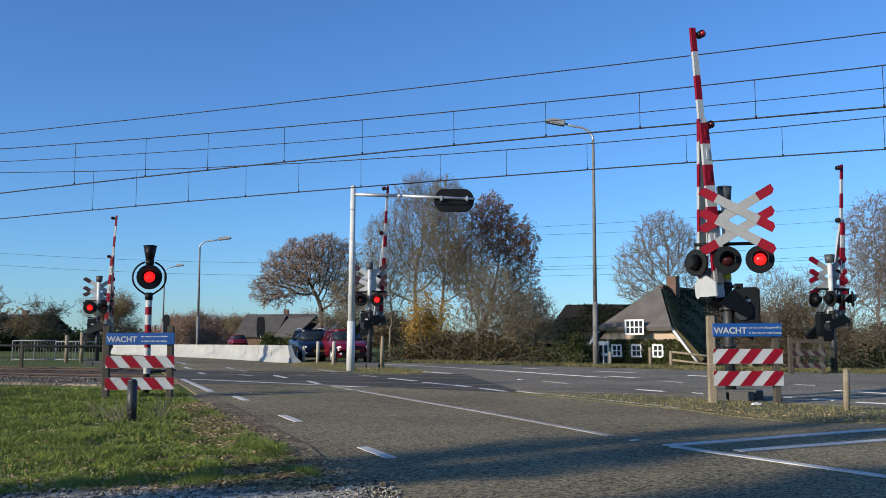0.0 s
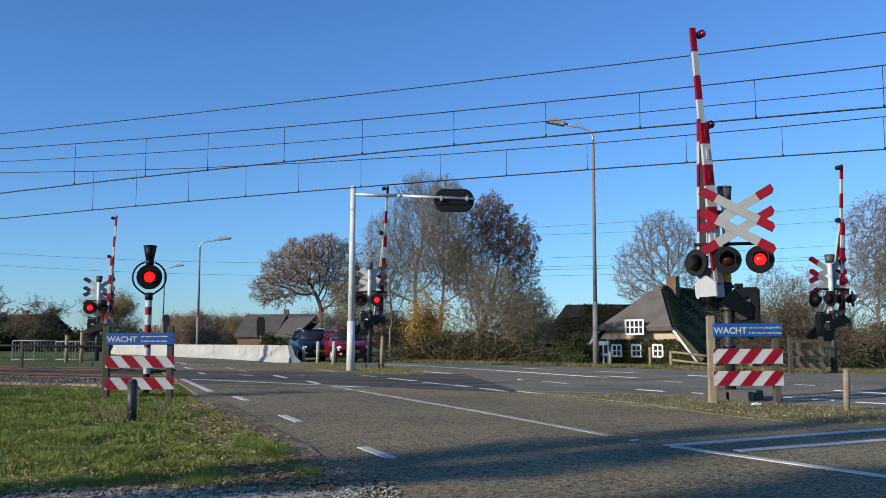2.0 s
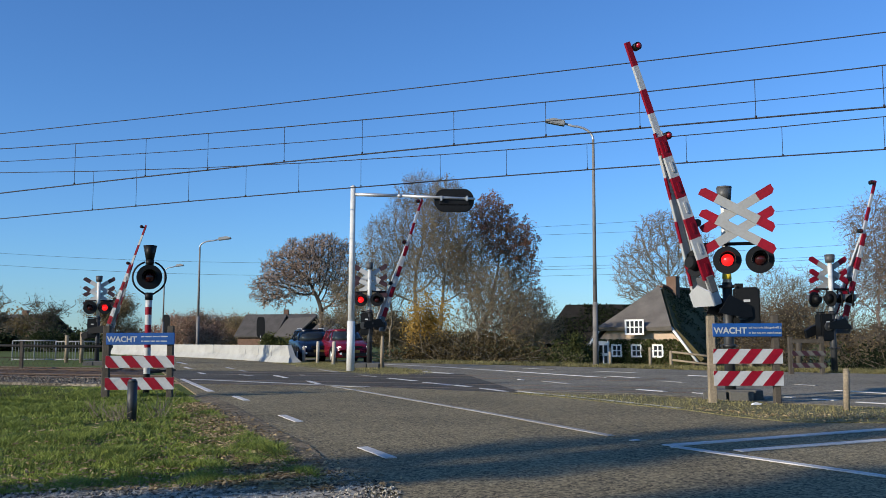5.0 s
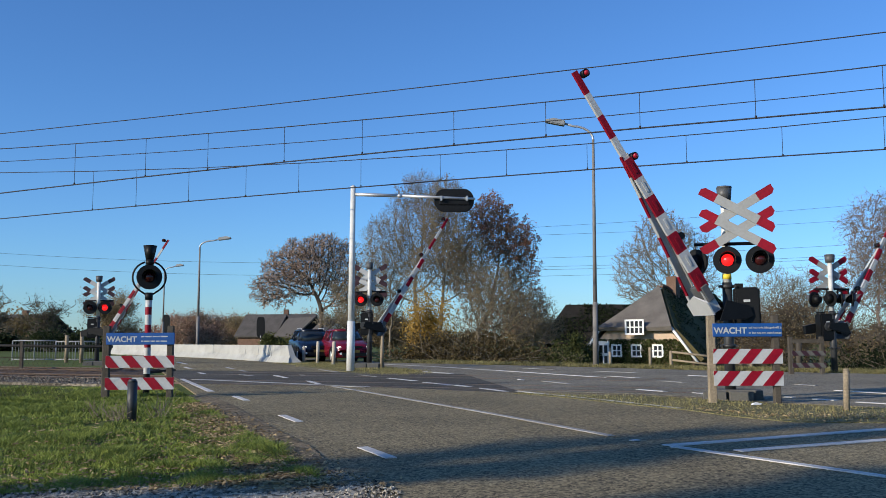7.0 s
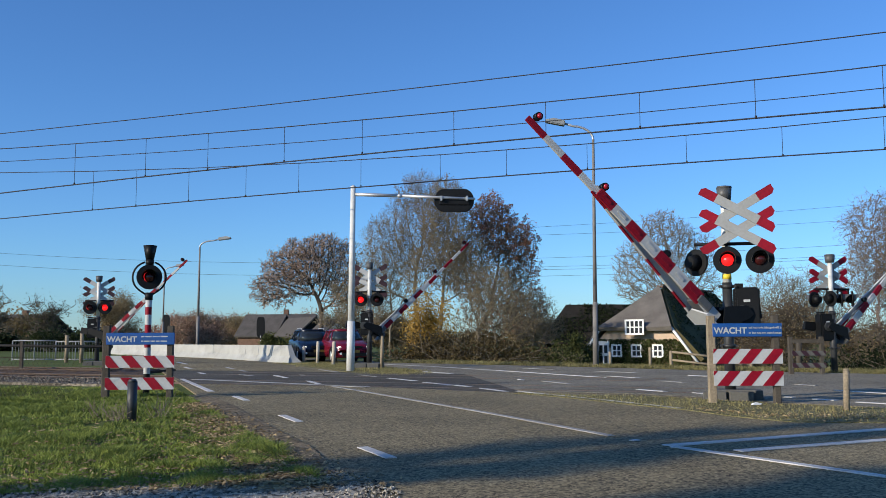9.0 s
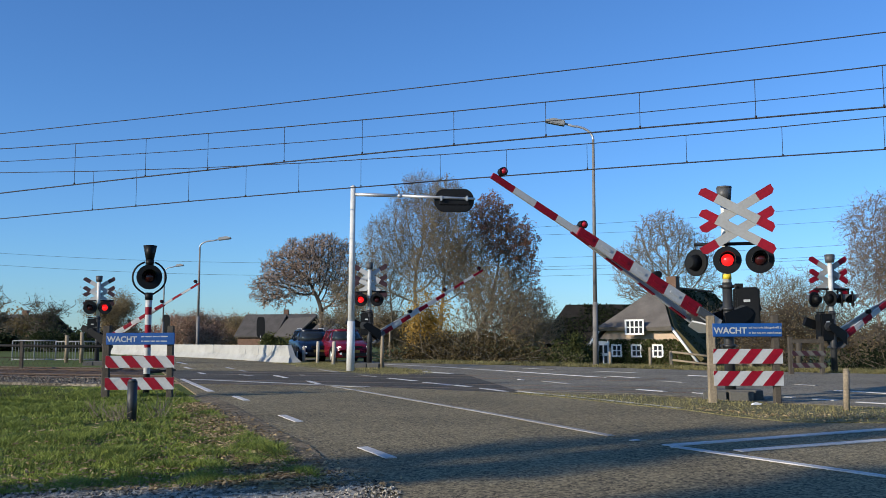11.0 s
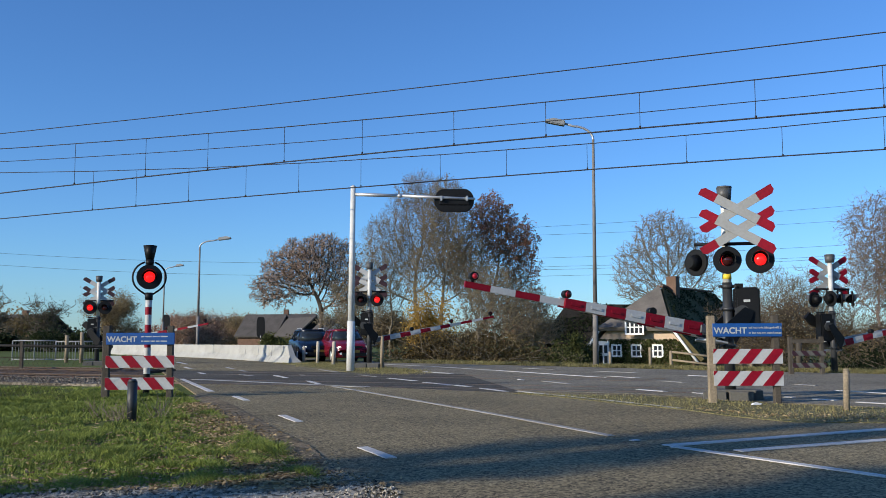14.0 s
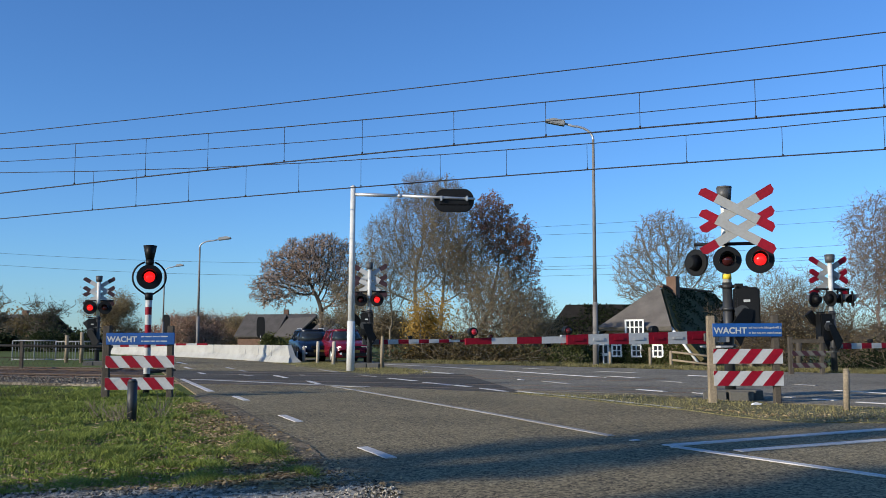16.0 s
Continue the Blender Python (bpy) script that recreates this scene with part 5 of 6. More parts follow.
# ---- cars ----
def car(at, paint, label, w=1.72, ln=4.1, h=1.5, lights=M_HEADLAMP, suv=False):
    """A rounded hatchback with its front towards -y."""
    t = thing("car", at, label, "car")
    hw, f = w / 2, ln / 2
    # body: rounded cross-sections along the car
    bm = B()
    rings = []
    for y, k, lo, hi, crown in ((-f, 0.66, 0.34, 0.6, 0.02), (-f + 0.07, 0.82, 0.26, 0.7, 0.03), (-f + 0.3, 0.95, 0.22, 0.8, 0.05), (-f + 0.75, 1.0, 0.2, 0.9, 0.06), (-f + 1.15, 1.0, 0.2, 0.97, 0.03), (0.2, 1.0, 0.2, 1.0, 0.0),
                                (f - 0.7, 1.0, 0.2, 1.03, 0.0), (f - 0.2, 0.95, 0.26, 1.02, 0.0), (f - 0.03, 0.84, 0.32, 0.92, 0.0), (f, 0.74, 0.4, 0.78, 0.0)):
        half = [(0.0, lo), (0.8, lo), (0.95, lo + 0.07), (1.0, lo + 0.24), (1.0, hi - 0.24), (0.975, hi - 0.1), (0.92, hi - 0.02), (0.6, hi + crown * 0.7), (0.0, hi + crown)]
        prof = [(k * hw * x, z) for x, z in half] + [(-k * hw * x, z) for x, z in half[-2:0:-1]]
        rings.append([bm.verts.new((x, y, z)) for x, z in prof])
    n = len(rings[0])
    for a, b in zip(rings, rings[1:]):
        for i in range(n):
            bm.faces.new((a[i], a[(i + 1) % n], b[(i + 1) % n], b[i]))
    bm.faces.new(rings[0]), bm.faces.new(rings[-1][::-1])
    bmesh.ops.recalc_face_normals(bm, faces=bm.faces)
    for q in bm.faces:
        q.smooth = True
    body = part("body", bm, paint, t)
    # cabin: curved glass below a painted roof
    bm = B()
    low = [(-0.84, -f + 1.5), (-0.7, -f + 1.05), (-0.35, -f + 0.93), (0.35, -f + 0.93), (0.7, -f + 1.05), (0.84, -f + 1.5), (0.88, 0.3), (0.84, f - 0.5), (0.66, f - 0.18), (-0.66, f - 0.18), (-0.84, f - 0.5), (-0.88, 0.3)]
    top = [(-0.66, -f + 1.95), (-0.6, -f + 1.74), (-0.3, -f + 1.66), (0.3, -f + 1.66), (0.6, -f + 1.74), (0.66, -f + 1.95), (0.69, 0.35), (0.66, f - 0.8), (0.54, f - 0.6), (-0.54, f - 0.6), (-0.66, f - 0.8), (-0.69, 0.35)]
    a = [bm.verts.new((hw * x, y, 0.95)) for x, y in low]
    b = [bm.verts.new((hw * x, y, h - 0.1)) for x, y in top]
    for i in range(12):
        bm.faces.new((a[i], a[(i + 1) % 12], b[(i + 1) % 12], b[i])).smooth = True
    bm.faces.new(a[::-1]), bm.faces.new(b)
    bmesh.ops.recalc_face_normals(bm, faces=bm.faces)
    part("window_glass", bm, M_CARGLASS, t, "dark car windows")
    bm = B()
    c = [bm.verts.new((hw * x * 1.03, y * 1.01, h - 0.11)) for x, y in top]
    d = [bm.verts.new((hw * x * 0.93, y * 0.94, h - 0.03)) for x, y in top]
    for i in range(12):
        bm.faces.new((c[i], c[(i + 1) % 12], d[(i + 1) % 12], d[i])).smooth = True
    bm.faces.new(c[::-1]), bm.faces.new(d)
    bmesh.ops.recalc_face_normals(bm, faces=bm.faces)
    for i in (0, 5, 6, 7, 10, 11):
        (x0, y0), (x1, y1) = low[i], top[i]
        tube(bm, (hw * x0, y0, 0.94), (hw * x1, y1, h - 0.09), 0.04, 0.035, 6)
    part("roof", bm, paint, t)
    if suv:
        for k in (-1, 1):
            bm = B()
            path_tube(bm, [(k * hw * 0.6, -0.35, h - 0.05), (k * hw * 0.62, -0.2, h + 0.02), (k * hw * 0.62, 1.0, h + 0.02), (k * hw * 0.6, 1.15, h - 0.05)], 0.018, 6)
            part("roof_rail", bm, M_GALV, t, "grey roof rail")
    for k in (-1, 1):
        for y in (-f + 0.78, f - 0.72):
            bm = B()
            pts = [Vector((k * (hw + 0.005), y + 0.37 * math.cos(a2), 0.31 + 0.37 * math.sin(a2))) for a2 in [math.pi * q / 10 for q in range(11)]]
            path_tube(bm, pts, 0.03, 6)
            part("wheel_arch", bm, M_BLACK, body, "black wheel arch")
    bm = B()
    for k in (-1, 1):
        path_tube(bm, [(0.05 * k, -f + 0.92, 0.97), (0.4 * k, -f + 1.12, 1.06)], 0.01, 5)
    part("wiper", bm, M_BLACK, t, "black windscreen wipers")
    for s in (-1, 1):
        bm = B()
        box(bm, (s * hw * 0.74, -ln / 2 + 0.09, 0.66), (0.24, 0.14, 0.12))
        soften(bm, 0.05)
        part("headlight", bm, lights, body, "clear headlight")
        bm = B()
        tube(bm, (s * hw * 0.68, -ln / 2 - 0.01, 0.4), (s * hw * 0.68, -ln / 2 + 0.08, 0.4), 0.05, 0.05, 12)
        part("fog_light", bm, M_HEADLAMP, body)
        bm = B()
        box(bm, (s * (hw + 0.08), -ln / 2 + 1.15, 1.02), (0.18, 0.1, 0.13))
        soften(bm, 0.03)
        part("mirror", bm, paint, t)
        for y in (-ln / 2 + 0.78, ln / 2 - 0.7):
            bm = B()
            tube(bm, (s * (hw - 0.2), y, 0.31), (s * (hw + 0.01), y, 0.31), 0.31, 0.31, 24)
            wheel = part("wheel", bm, M_TYRE, t, "black tyre")
            bm = B()
            tube(bm, (s * (hw - 0.05), y, 0.31), (s * (hw + 0.02), y, 0.31), 0.2, 0.19, 16)
            part("rim", bm, M_GALV, wheel, "grey rim")
    bm = B()
    box(bm, (0, -ln / 2 - 0.01, 0.68), (w * 0.42, 0.06, 0.1))
    box(bm, (0, -ln / 2 - 0.0, 0.36), (w * 0.6, 0.06, 0.16))
    part("grille", bm, M_BLACK, body, "black grille")
    bm = B()
    box(bm, (0, -ln / 2 - 0.04, 0.5), (0.5, 0.02, 0.11))
    part("plate", bm, M_PLATE, body, "yellow plate")
    return t


car(pose(-6.3, 43.4, 0, 0, 0, 18), M_CARBLUE, "dark blue car waiting with headlights on", 1.72, 4.2, 1.52, M_HEADGLOW, True)
car(pose(-4.5, 41.4, 0, 0, 0, 18), M_CARRED, "crimson hatchback waiting before the crossing", 1.72, 4.1, 1.5, M_HEADGLOW)
FAR_CAR = car(pose(-21.3, 94, -0.05, 0, 0, 200), M_CARRED, "small red car driving away behind the concrete barrier", 1.72, 4.1, 1.5)


# ---- houses ----
def window(parent, x, z, w, h, y, cols=2, rows=2, m=None):
    m = m or Matrix()
    bm = B()
    for a in (-1, 1):
        box(bm, (x + a * w / 2, y - 0.03, z), (0.12, 0.1, h + 0.12), m)
        box(bm, (x, y - 0.03, z + a * h / 2), (w, 0.1, 0.12), m)
    fr = part("window", bm, M_WINFRAME, parent, "white-framed window")
    for i in range(1, cols):
        bm = B()
        box(bm, (x - w / 2 + w * i / cols, y - 0.03, z), (0.08, 0.08, h - 0.12), m)
        part("glazing_bar", bm, M_WINFRAME, fr)
    for i in range(1, rows):
        bm = B()
        box(bm, (x, y - 0.028, z - h / 2 + h * i / rows), (w - 0.12, 0.06, 0.07), m)
        part("glazing_bar", bm, M_WINFRAME, fr)
    bm = B()
    box(bm, (x, y - 0.015, z), (w, 0.02, h), m)
    part("pane", bm, M_PANE, fr, "dark glass pane")


def farmhouse():
    t = thing("farmhouse", pose(13.75, 64.2, -1.1, 0, 0, -36), "thatched farmhouse with ivy-covered tan gable and white windows", "house")
    hw, eave, hip, peak, back = 4.35, 0.75, 2.95, 5.6, 15.0
    hipw = hw * (peak - hip) / (peak - eave)
    bm = B()
    prism(bm, [(-hw + 0.3, 0), (hw - 0.3, 0), (hw - 0.3, eave + 0.2), (hipw - 0.2, hip), (-hipw + 0.2, hip), (-hw + 0.3, eave + 0.2)], 0.0, back)
    part("wall", bm, M_BRICK, t, "brown brick walls")
    bm = B()
    prism(bm, [(-hw + 0.45, 1.0), (hw - 0.45, 1.0), (hipw - 0.25, hip - 0.05), (-hipw + 0.25, hip - 0.05)], -0.05, 0.02)
    part("plaster_gable", bm, M_PLASTER, t, "tan plastered gable")
    # ivy over the lower gable
    rng = np.random.default_rng(4)
    c = np.stack([rng.uniform(-hw + 0.35, hw - 0.35, 5200), rng.normal(-0.12, 0.04, 5200), rng.uniform(0, 1, 5200) ** 0.9 * 2.0], axis=1)
    keep = (np.abs(c[:, 0]) < hw - 0.4 - np.maximum(0, c[:, 2] - 0.9) * 0.8) & ~((np.minimum(np.abs(c[:, 0] + 1.6), np.minimum(np.abs(c[:, 0] + 0.1), np.abs(c[:, 0] - 1.5))) < 0.42) & (np.abs(c[:, 2] - 1.2) < 0.47)) & ~((np.abs(c[:, 0] + 2.65) < 0.5) & (c[:, 2] < 1.9))
    v, f = leaf_quads(rng, c[keep], 0.1)
    ob = tri_mesh("ivy", v.tolist(), f.tolist(), L_GREEN)
    ob.parent = t
    ob["label"] = "dark green ivy"
    # roof as thick thatch shells
    sb = 4.1

    def shell(quad, thick, name, m):
        bm = B()
        q = [Vector(p) for p in quad]
        nrm = (q[1] - q[0]).cross(q[2] - q[0]).normalized()
        if nrm.z < 0:
            nrm = -nrm
        a = [bm.verts.new(p) for p in q]
        b = [bm.verts.new(p + nrm * thick) for p in q]
        k = len(q)
        bm.faces.new(a), bm.faces.new(b[::-1])
        for i in range(k):
            bm.faces.new((a[i], a[(i + 1) % k], b[(i + 1) % k], b[i]))
        bmesh.ops.recalc_face_normals(bm, faces=bm.faces)
        bmesh.ops.subdivide_edges(bm, edges=bm.edges[:], cuts=4, use_grid_fill=True)
        for vv in bm.verts:
            vv.co += nrm * (0.06 * noise.noise(vv.co * 0.9))
        return part(name, bm, m, t)

    hipz = hip + 0.05
    shell([(-hipw - 0.4, -0.6, hipz - 0.4), (hipw + 0.42, -0.6, hipz - 0.4), (0.1, sb, peak + 0.04), (-0.1, sb, peak + 0.04)], 0.32, "hip_thatch", M_THATCH)
    for s in (-1, 1):
        shell([(s * (hw + 0.3), -0.35, eave - 0.25), (s * (hw + 0.3), back + 0.3, eave - 0.25), (0, back + 0.3, peak), (0, sb, peak), (s * (hipw + 0.2), -0.35, hipz - 0.3)], 0.3, "side_thatch",
              M_THATCH if s < 0 else M_THATCH_MOSS)
    # moss and ivy growing over the shaded slope
    u = rng.uniform(0, 1, 6500)
    yy = rng.uniform(-0.2, back, 6500)
    c = np.stack([(hw + 0.2) * (1 - u), yy, eave - 0.2 + (peak - eave + 0.2) * u], axis=1)
    lift = np.array([peak - eave, 0, hw]) / math.hypot(peak - eave, hw)
    c += lift * rng.uniform(0.24, 0.36, (6500, 1))
    c = c[(yy > sb * (u - 0.42) / 0.58 + 0.2) & (np.sin(yy * 1.7 + 5 * u) + np.sin(yy * 0.6 - 9 * u) + rng.normal(0, 0.7, 6500) > -0.6)]
    v, f = leaf_quads(rng, c, 0.11)
    ob = tri_mesh("roof_moss", v.tolist(), f.tolist(), L_DKGREEN)
    ob.parent = t
    ob["label"] = "green moss and ivy on thatch"
    bm = B()
    for i in range(12):
        y = sb + (back - sb) * i / 12
        box(bm, (0, y + 0.5, peak + 0.33), (0.5, (back - sb) / 12 * 0.98, 0.14))
    part("ridge_cap", bm, M_BRICK, t, "dark ridge cap")
    bm = B()
    box(bm, (0.5, sb + 1.4, peak + 0.2), (0.75, 0.75, 1.7))
    box(bm, (0.5, sb + 1.4, peak + 1.05), (0.82, 0.82, 0.12))
    part("chimney", bm, M_BRICK, t, "brown brick chimney")
    # white verge boards down the gable
    for s in (-1, 1):
        bm = B()
        tube(bm, (s * (hw + 0.15), -0.45, eave - 0.35), (s * (hipw + 0.25), -0.45, hip - 0.12), 0.1, 0.1, 6)
        part("verge_board", bm, M_WINFRAME, t, "white verge board")
    window(t, 0.15, 2.85, 1.3, 0.95, -0.86, 4, 2)
    for x in (-1.6, -0.1, 1.5):
        window(t, x, 1.2, 0.7, 0.8, -0.05, 2, 2)
    bm = B()
    box(bm, (-2.65, -0.05, 0.95), (0.85, 0.1, 1.85))
    d = part("door", bm, M_WINFRAME, t, "white half-glazed door")
    bm = B()
    for z in (0.55, 1.3):
        for x in (-2.84, -2.46):
            box(bm, (x, -0.105, z), (0.26, 0.012, 0.55))
    part("pane", bm, M_PANE, d)


farmhouse()


def barn():
    t = thing("barn", pose(15.0, 79.5, -1.2, 0, 0, -4), "dark old barn with low mossy thatched roof", "barn")
    # Walls and roof share a colour darkened for the barn's shadow side.
    bm = B()
    box(bm, (0, 3, 1.1), (12, 6, 2.3))
    part("wall", bm, M_BARN, t, "dark boarded walls with shade in the colour")
    bm = B()
    prism(bm, [(-6.6, 1.7), (-4.0, 5.2), (8, 5.2), (8, 1.7)], -0.6, 3.0)
    for v in bm.verts:
        if v.co.z > 4 and v.co.y < 0:
            v.co.y = 2.6
    bmesh.ops.subdivide_edges(bm, edges=bm.edges[:], cuts=5, use_grid_fill=True)
    for v in bm.verts:
        v.co.z += 0.12 * noise.noise(v.co * 0.7) if v.co.z > 1.8 else 0.0
    part("roof", bm, M_BARN, t, "dark weathered roof with shade in the colour")
    rng = np.random.default_rng(14)
    u, x = rng.random(7000), rng.uniform(-6.2, 7.8, 7000)
    keep = (x > -6.4 + 2.5 * u) & (np.sin(x * 1.3 + 4 * u) + np.sin(x * 0.5 - 7 * u) + rng.normal(0, 0.8, 7000) > -0.3)
    c = np.stack([x, -0.6 + 3.2 * u - 0.07, 1.75 + 3.45 * u + 0.07], axis=1)[keep]
    v, f = leaf_quads(rng, c, 0.1)
    ob = tri_mesh("roof_moss", v.tolist(), f.tolist(), L_DKGREEN)
    ob.parent = t
    ob["label"] = "dark green moss on the roof"


barn()


def far_houses():
    for x, y, w, d, e, p, rz, wallm, lab in ((-19.6, 112, 6.0, 4.8, 1.6, 3.9, 78, M_BRICK, "brick house with dark grey tiled roof"), (-16.5, 116, 9, 6, 1.5, 4.0, 88, M_BARN, "low barn with long grey tiled roof"),
                                             (-14.8, 104, 4.2, 8, 1.5, 3.4, 30, M_BARN, "shed with grey corrugated gable roof"), (-55, 128, 12, 7, 1.8, 4.4, 84, M_BARN, "far dark house among bushes"),
                                             (-11.2, 96, 3.4, 5, 1.4, 3.0, 25, M_WINFRAME, "small white gabled shed")):
        t = thing("far_house", pose(x, y, -0.1, 0, 0, rz), lab, "house")
        hw = w / 2
        bm = B()
        prism(bm, [(-hw, 0), (hw, 0), (hw, e), (0, p), (-hw, e)], 0, d)
        part("wall", bm, wallm, t)
        for s in (-1, 1):
            bm = B()
            prism(bm, [(s * (hw + 0.35), e - 0.35), (0, p), (0, p + 0.2), (s * (hw + 0.4), e - 0.15)], -0.3, d + 0.3)
            part("roof", bm, M_ROOFTILE, t, "dark tiled roof slope")
        if w > 6:
            bm = B()
            box(bm, (0, d * 0.6, p + 0.3), (0.6, 0.6, 1.0))
            part("chimney", bm, M_BRICK, t)
            window(t, -hw * 0.4, 1.3, 0.9, 1.0, -0.02)
            window(t, hw * 0.4, 1.3, 0.9, 1.0, -0.02)


far_houses()


# ---- fences ----
def rail_fence():
    t = thing("rail_fence", pose(0, 0, 0), "dark wooden rail fence along the field", "fence")
    bm = B()
    tube(bm, (-36, 37.5, 1.05), (-11.1, 30.5, 0.82), 0.05, 0.05, 8)
    part("rail", bm, M_WOOD_DK, t)
    for k in (0.15, 0.4, 0.62, 0.86, 0.99):
        x, y = -36 + 24.9 * k, 37.5 - 7 * k
        bm = B()
        box(bm, (x, y, 0.45), (0.1, 0.1, 1.15))
        part("post", bm, M_WOOD_DK, t)
    for x, y, w, h in ((-20.6, 45.8, 2.2, 1.0), (-18.4, 45.5, 2.0, 0.95)):
        t = thing("field_gate", pose(x, y, 0), "grey tubular steel field gate", "gate")
        bm = B()
        for z in (0.06, h):
            tube(bm, (-w / 2, 0, z), (w / 2, 0, z), 0.03, 0.03, 8)
        for i in range(3):
            tube(bm, (-w / 2 + w * i / 2, 0, 0), (-w / 2 + w * i / 2, 0, h), 0.028, 0.028, 8)
        part("gate_frame", bm, M_GREY, t)
        bm = B()
        for i in range(1, 14):
            tube(bm, (-w / 2 + w * i / 14, 0, 0.06), (-w / 2 + w * i / 14, 0, h), 0.007, 0.007, 4)
        part("mesh", bm, M_GREY, t, "thin wire mesh")
    for x, y, h in ((-17.6, 42.5, 1.3), (-16.7, 42.0, 1.45), (-23.0, 46.5, 1.1), (-22.2, 44.0, 1.2)):
        t = thing("fence_post", pose(x, y, -0.05), "pale weathered wooden fence post", "post", "field fence posts")
        bm = B()
        tube(bm, (0, 0, 0), (0, 0, h), 0.09, 0.08, 10)
        part("post", bm, M_WOOD, t)
    # farm fence near the house
    t = thing("farm_fence", pose(0, 0, 0), "weathered timber rail fence before the farmhouse", "fence")
    pts = [(10.0, 40.0, 0.95), (11.6, 39.2, 0.85), (13.0, 38.5, 0.8)]
    for x, y, h in pts + [(9.2, 40.5, 1.1), (7.6, 41.5, 0.9)]:
        bm = B()
        tube(bm, (x, y, land(x, y) - 0.1), (x, y, land(x, y) + h), 0.08, 0.07, 8)
        part("post", bm, M_WOOD, t)
    for dz in (0.75, 0.4):
        bm = B()
        for (x0, y0, _), (x1, y1, _) in zip(pts, pts[1:]):
            tube(bm, (x0, y0, land(x0, y0) + dz + 0.15), (x1, y1, land(x1, y1) + dz - 0.05), 0.05, 0.05, 8)
        part("rail", bm, M_WOOD, t)


rail_fence()


def wire_fence():
    """Sagging chain-link fence along the grass."""
    t = thing("wire_fence", pose(0, 0, 0), "thin rusty chain-link fence along the track", "fence")
    bm = B()
    a, b = Vector((-12.5, 18.5, 0)), Vector((-6.7, 16.4, 0))
    d = (b - a)
    n = 60
    for i in range(n):
        p = a + d * (i / n)
        for s in (-1, 1):
            q = p + d * (s * 5.2 / n)
            tube(bm, (p.x, p.y, 0.0), (q.x, q.y, 0.75), 0.0028, 0.0028, 3, caps=False)
    tube(bm, a + Vector((0, 0, 0.75)), b + Vector((0, 0, 0.75)), 0.004, 0.004, 5)
    part("mesh", bm, M_RAIL, t)


wire_fence()


# ---- grass and leaves ----
def edge_x(y):
    return -0.9 - 0.385 * (y - 7.46)


def grass():
    rng = np.random.default_rng(7)

    def blades(name, xs, ys, hs, z, material, label):
        n = len(xs)
        w = 0.003 + 0.0006 * ys
        a = rng.uniform(0, 2 * np.pi, n)
        lean = rng.normal(0, 0.9, (n, 2)) * hs[:, None]
        u = np.stack([np.cos(a) * w, np.sin(a) * w], axis=1)
        base = np.stack([xs, ys], axis=1)
        v = np.empty((n, 3, 3))
        v[:, 0, :2], v[:, 1, :2], v[:, 2, :2] = base - u, base + u, base + lean
        v[:, 0, 2] = v[:, 1, 2] = z - 0.02
        v[:, 2, 2] = z + hs
        f = np.arange(n * 3).reshape(-1, 3)
        ob = tri_mesh(name, v.reshape(-1, 3).tolist(), f.tolist(), material)
        tagged(ob, label, "grass", kind="stuff")

    n = 330000
    y = 6.3 + 14.5 * rng.random(n) ** 1.7
    x = edge_x(y) - 0.15 - (0.28 * y + 2.5) * rng.random(n)
    tuft = np.array([0.6 * noise.noise((p * 0.8, q * 0.6, 3.0)) + 0.55 * noise.noise((p * 3.4, q * 2.6, 7.0)) for p, q in zip(x[:], y[:])])
    keep = (y > 6.75 + 0.2 * (x + 2.2)) & (y < 17.6 - 0.42 * x) & (rng.random(n) < 0.5 + 1.3 * tuft)
    x, y, tuft = x[keep], y[keep], tuft[keep]
    blades("lawn_grass", x, y, np.clip(rng.uniform(0.01, 0.04, len(x)) + 0.13 * tuft, 0.01, 0.17), 0.0, L_GRASS, "rough green verge grass")
    n = 16000
    x = rng.uniform(1.3, 8.4, n)
    y = rng.uniform(10.9, 18, n)
    near = np.interp(x, [1.35, 2.21, 2.92, 3.62, 3.99, 4.46, 5.59, 7.3], [17.9, 16.5, 14.9, 13.7, 12.5, 11.8, 11.6, 11.0])
    far = np.interp(x, [1.35, 2.32, 3.62, 4.59, 5.55, 6.71, 8.5], [17.95, 17.32, 16.9, 15.92, 14.57, 13.85, 12.2])
    keep = (y > near) & (y < far)
    x, y = x[keep], y[keep]
    blades("corner_grass", x, y, rng.uniform(0.008, 0.04, len(x)), 0.012, L_DRYGRASS, "short dry yellowish grass")
    n = 16000
    k = rng.random(n)
    x = -6.6 + 5.4 * k + rng.normal(0, 0.5, n)
    y = 41.5 - 13.2 * k + rng.normal(0, 1.0, n)
    keep = np.abs((x + 6.6) - 5.4 * k) < 1.0
    blades("island_grass", x[keep], y[keep], rng.uniform(0.01, 0.05, keep.sum()), 0.012, L_DRYGRASS, "dry grass on the traffic island")
    n = 22000
    x = rng.uniform(-3, 16, n)
    y = np.interp(x, [-3, 4.2, 8.4, 12.7, 16], [40, 34.3, 29.8, 26.4, 24.2]) + 0.25 + rng.random(n) ** 1.5 * 3.5
    blades("roadside_grass", x, y, rng.uniform(0.03, 0.14, n), -0.02, L_DRYGRASS, "rough grass along the far road edge")


grass()


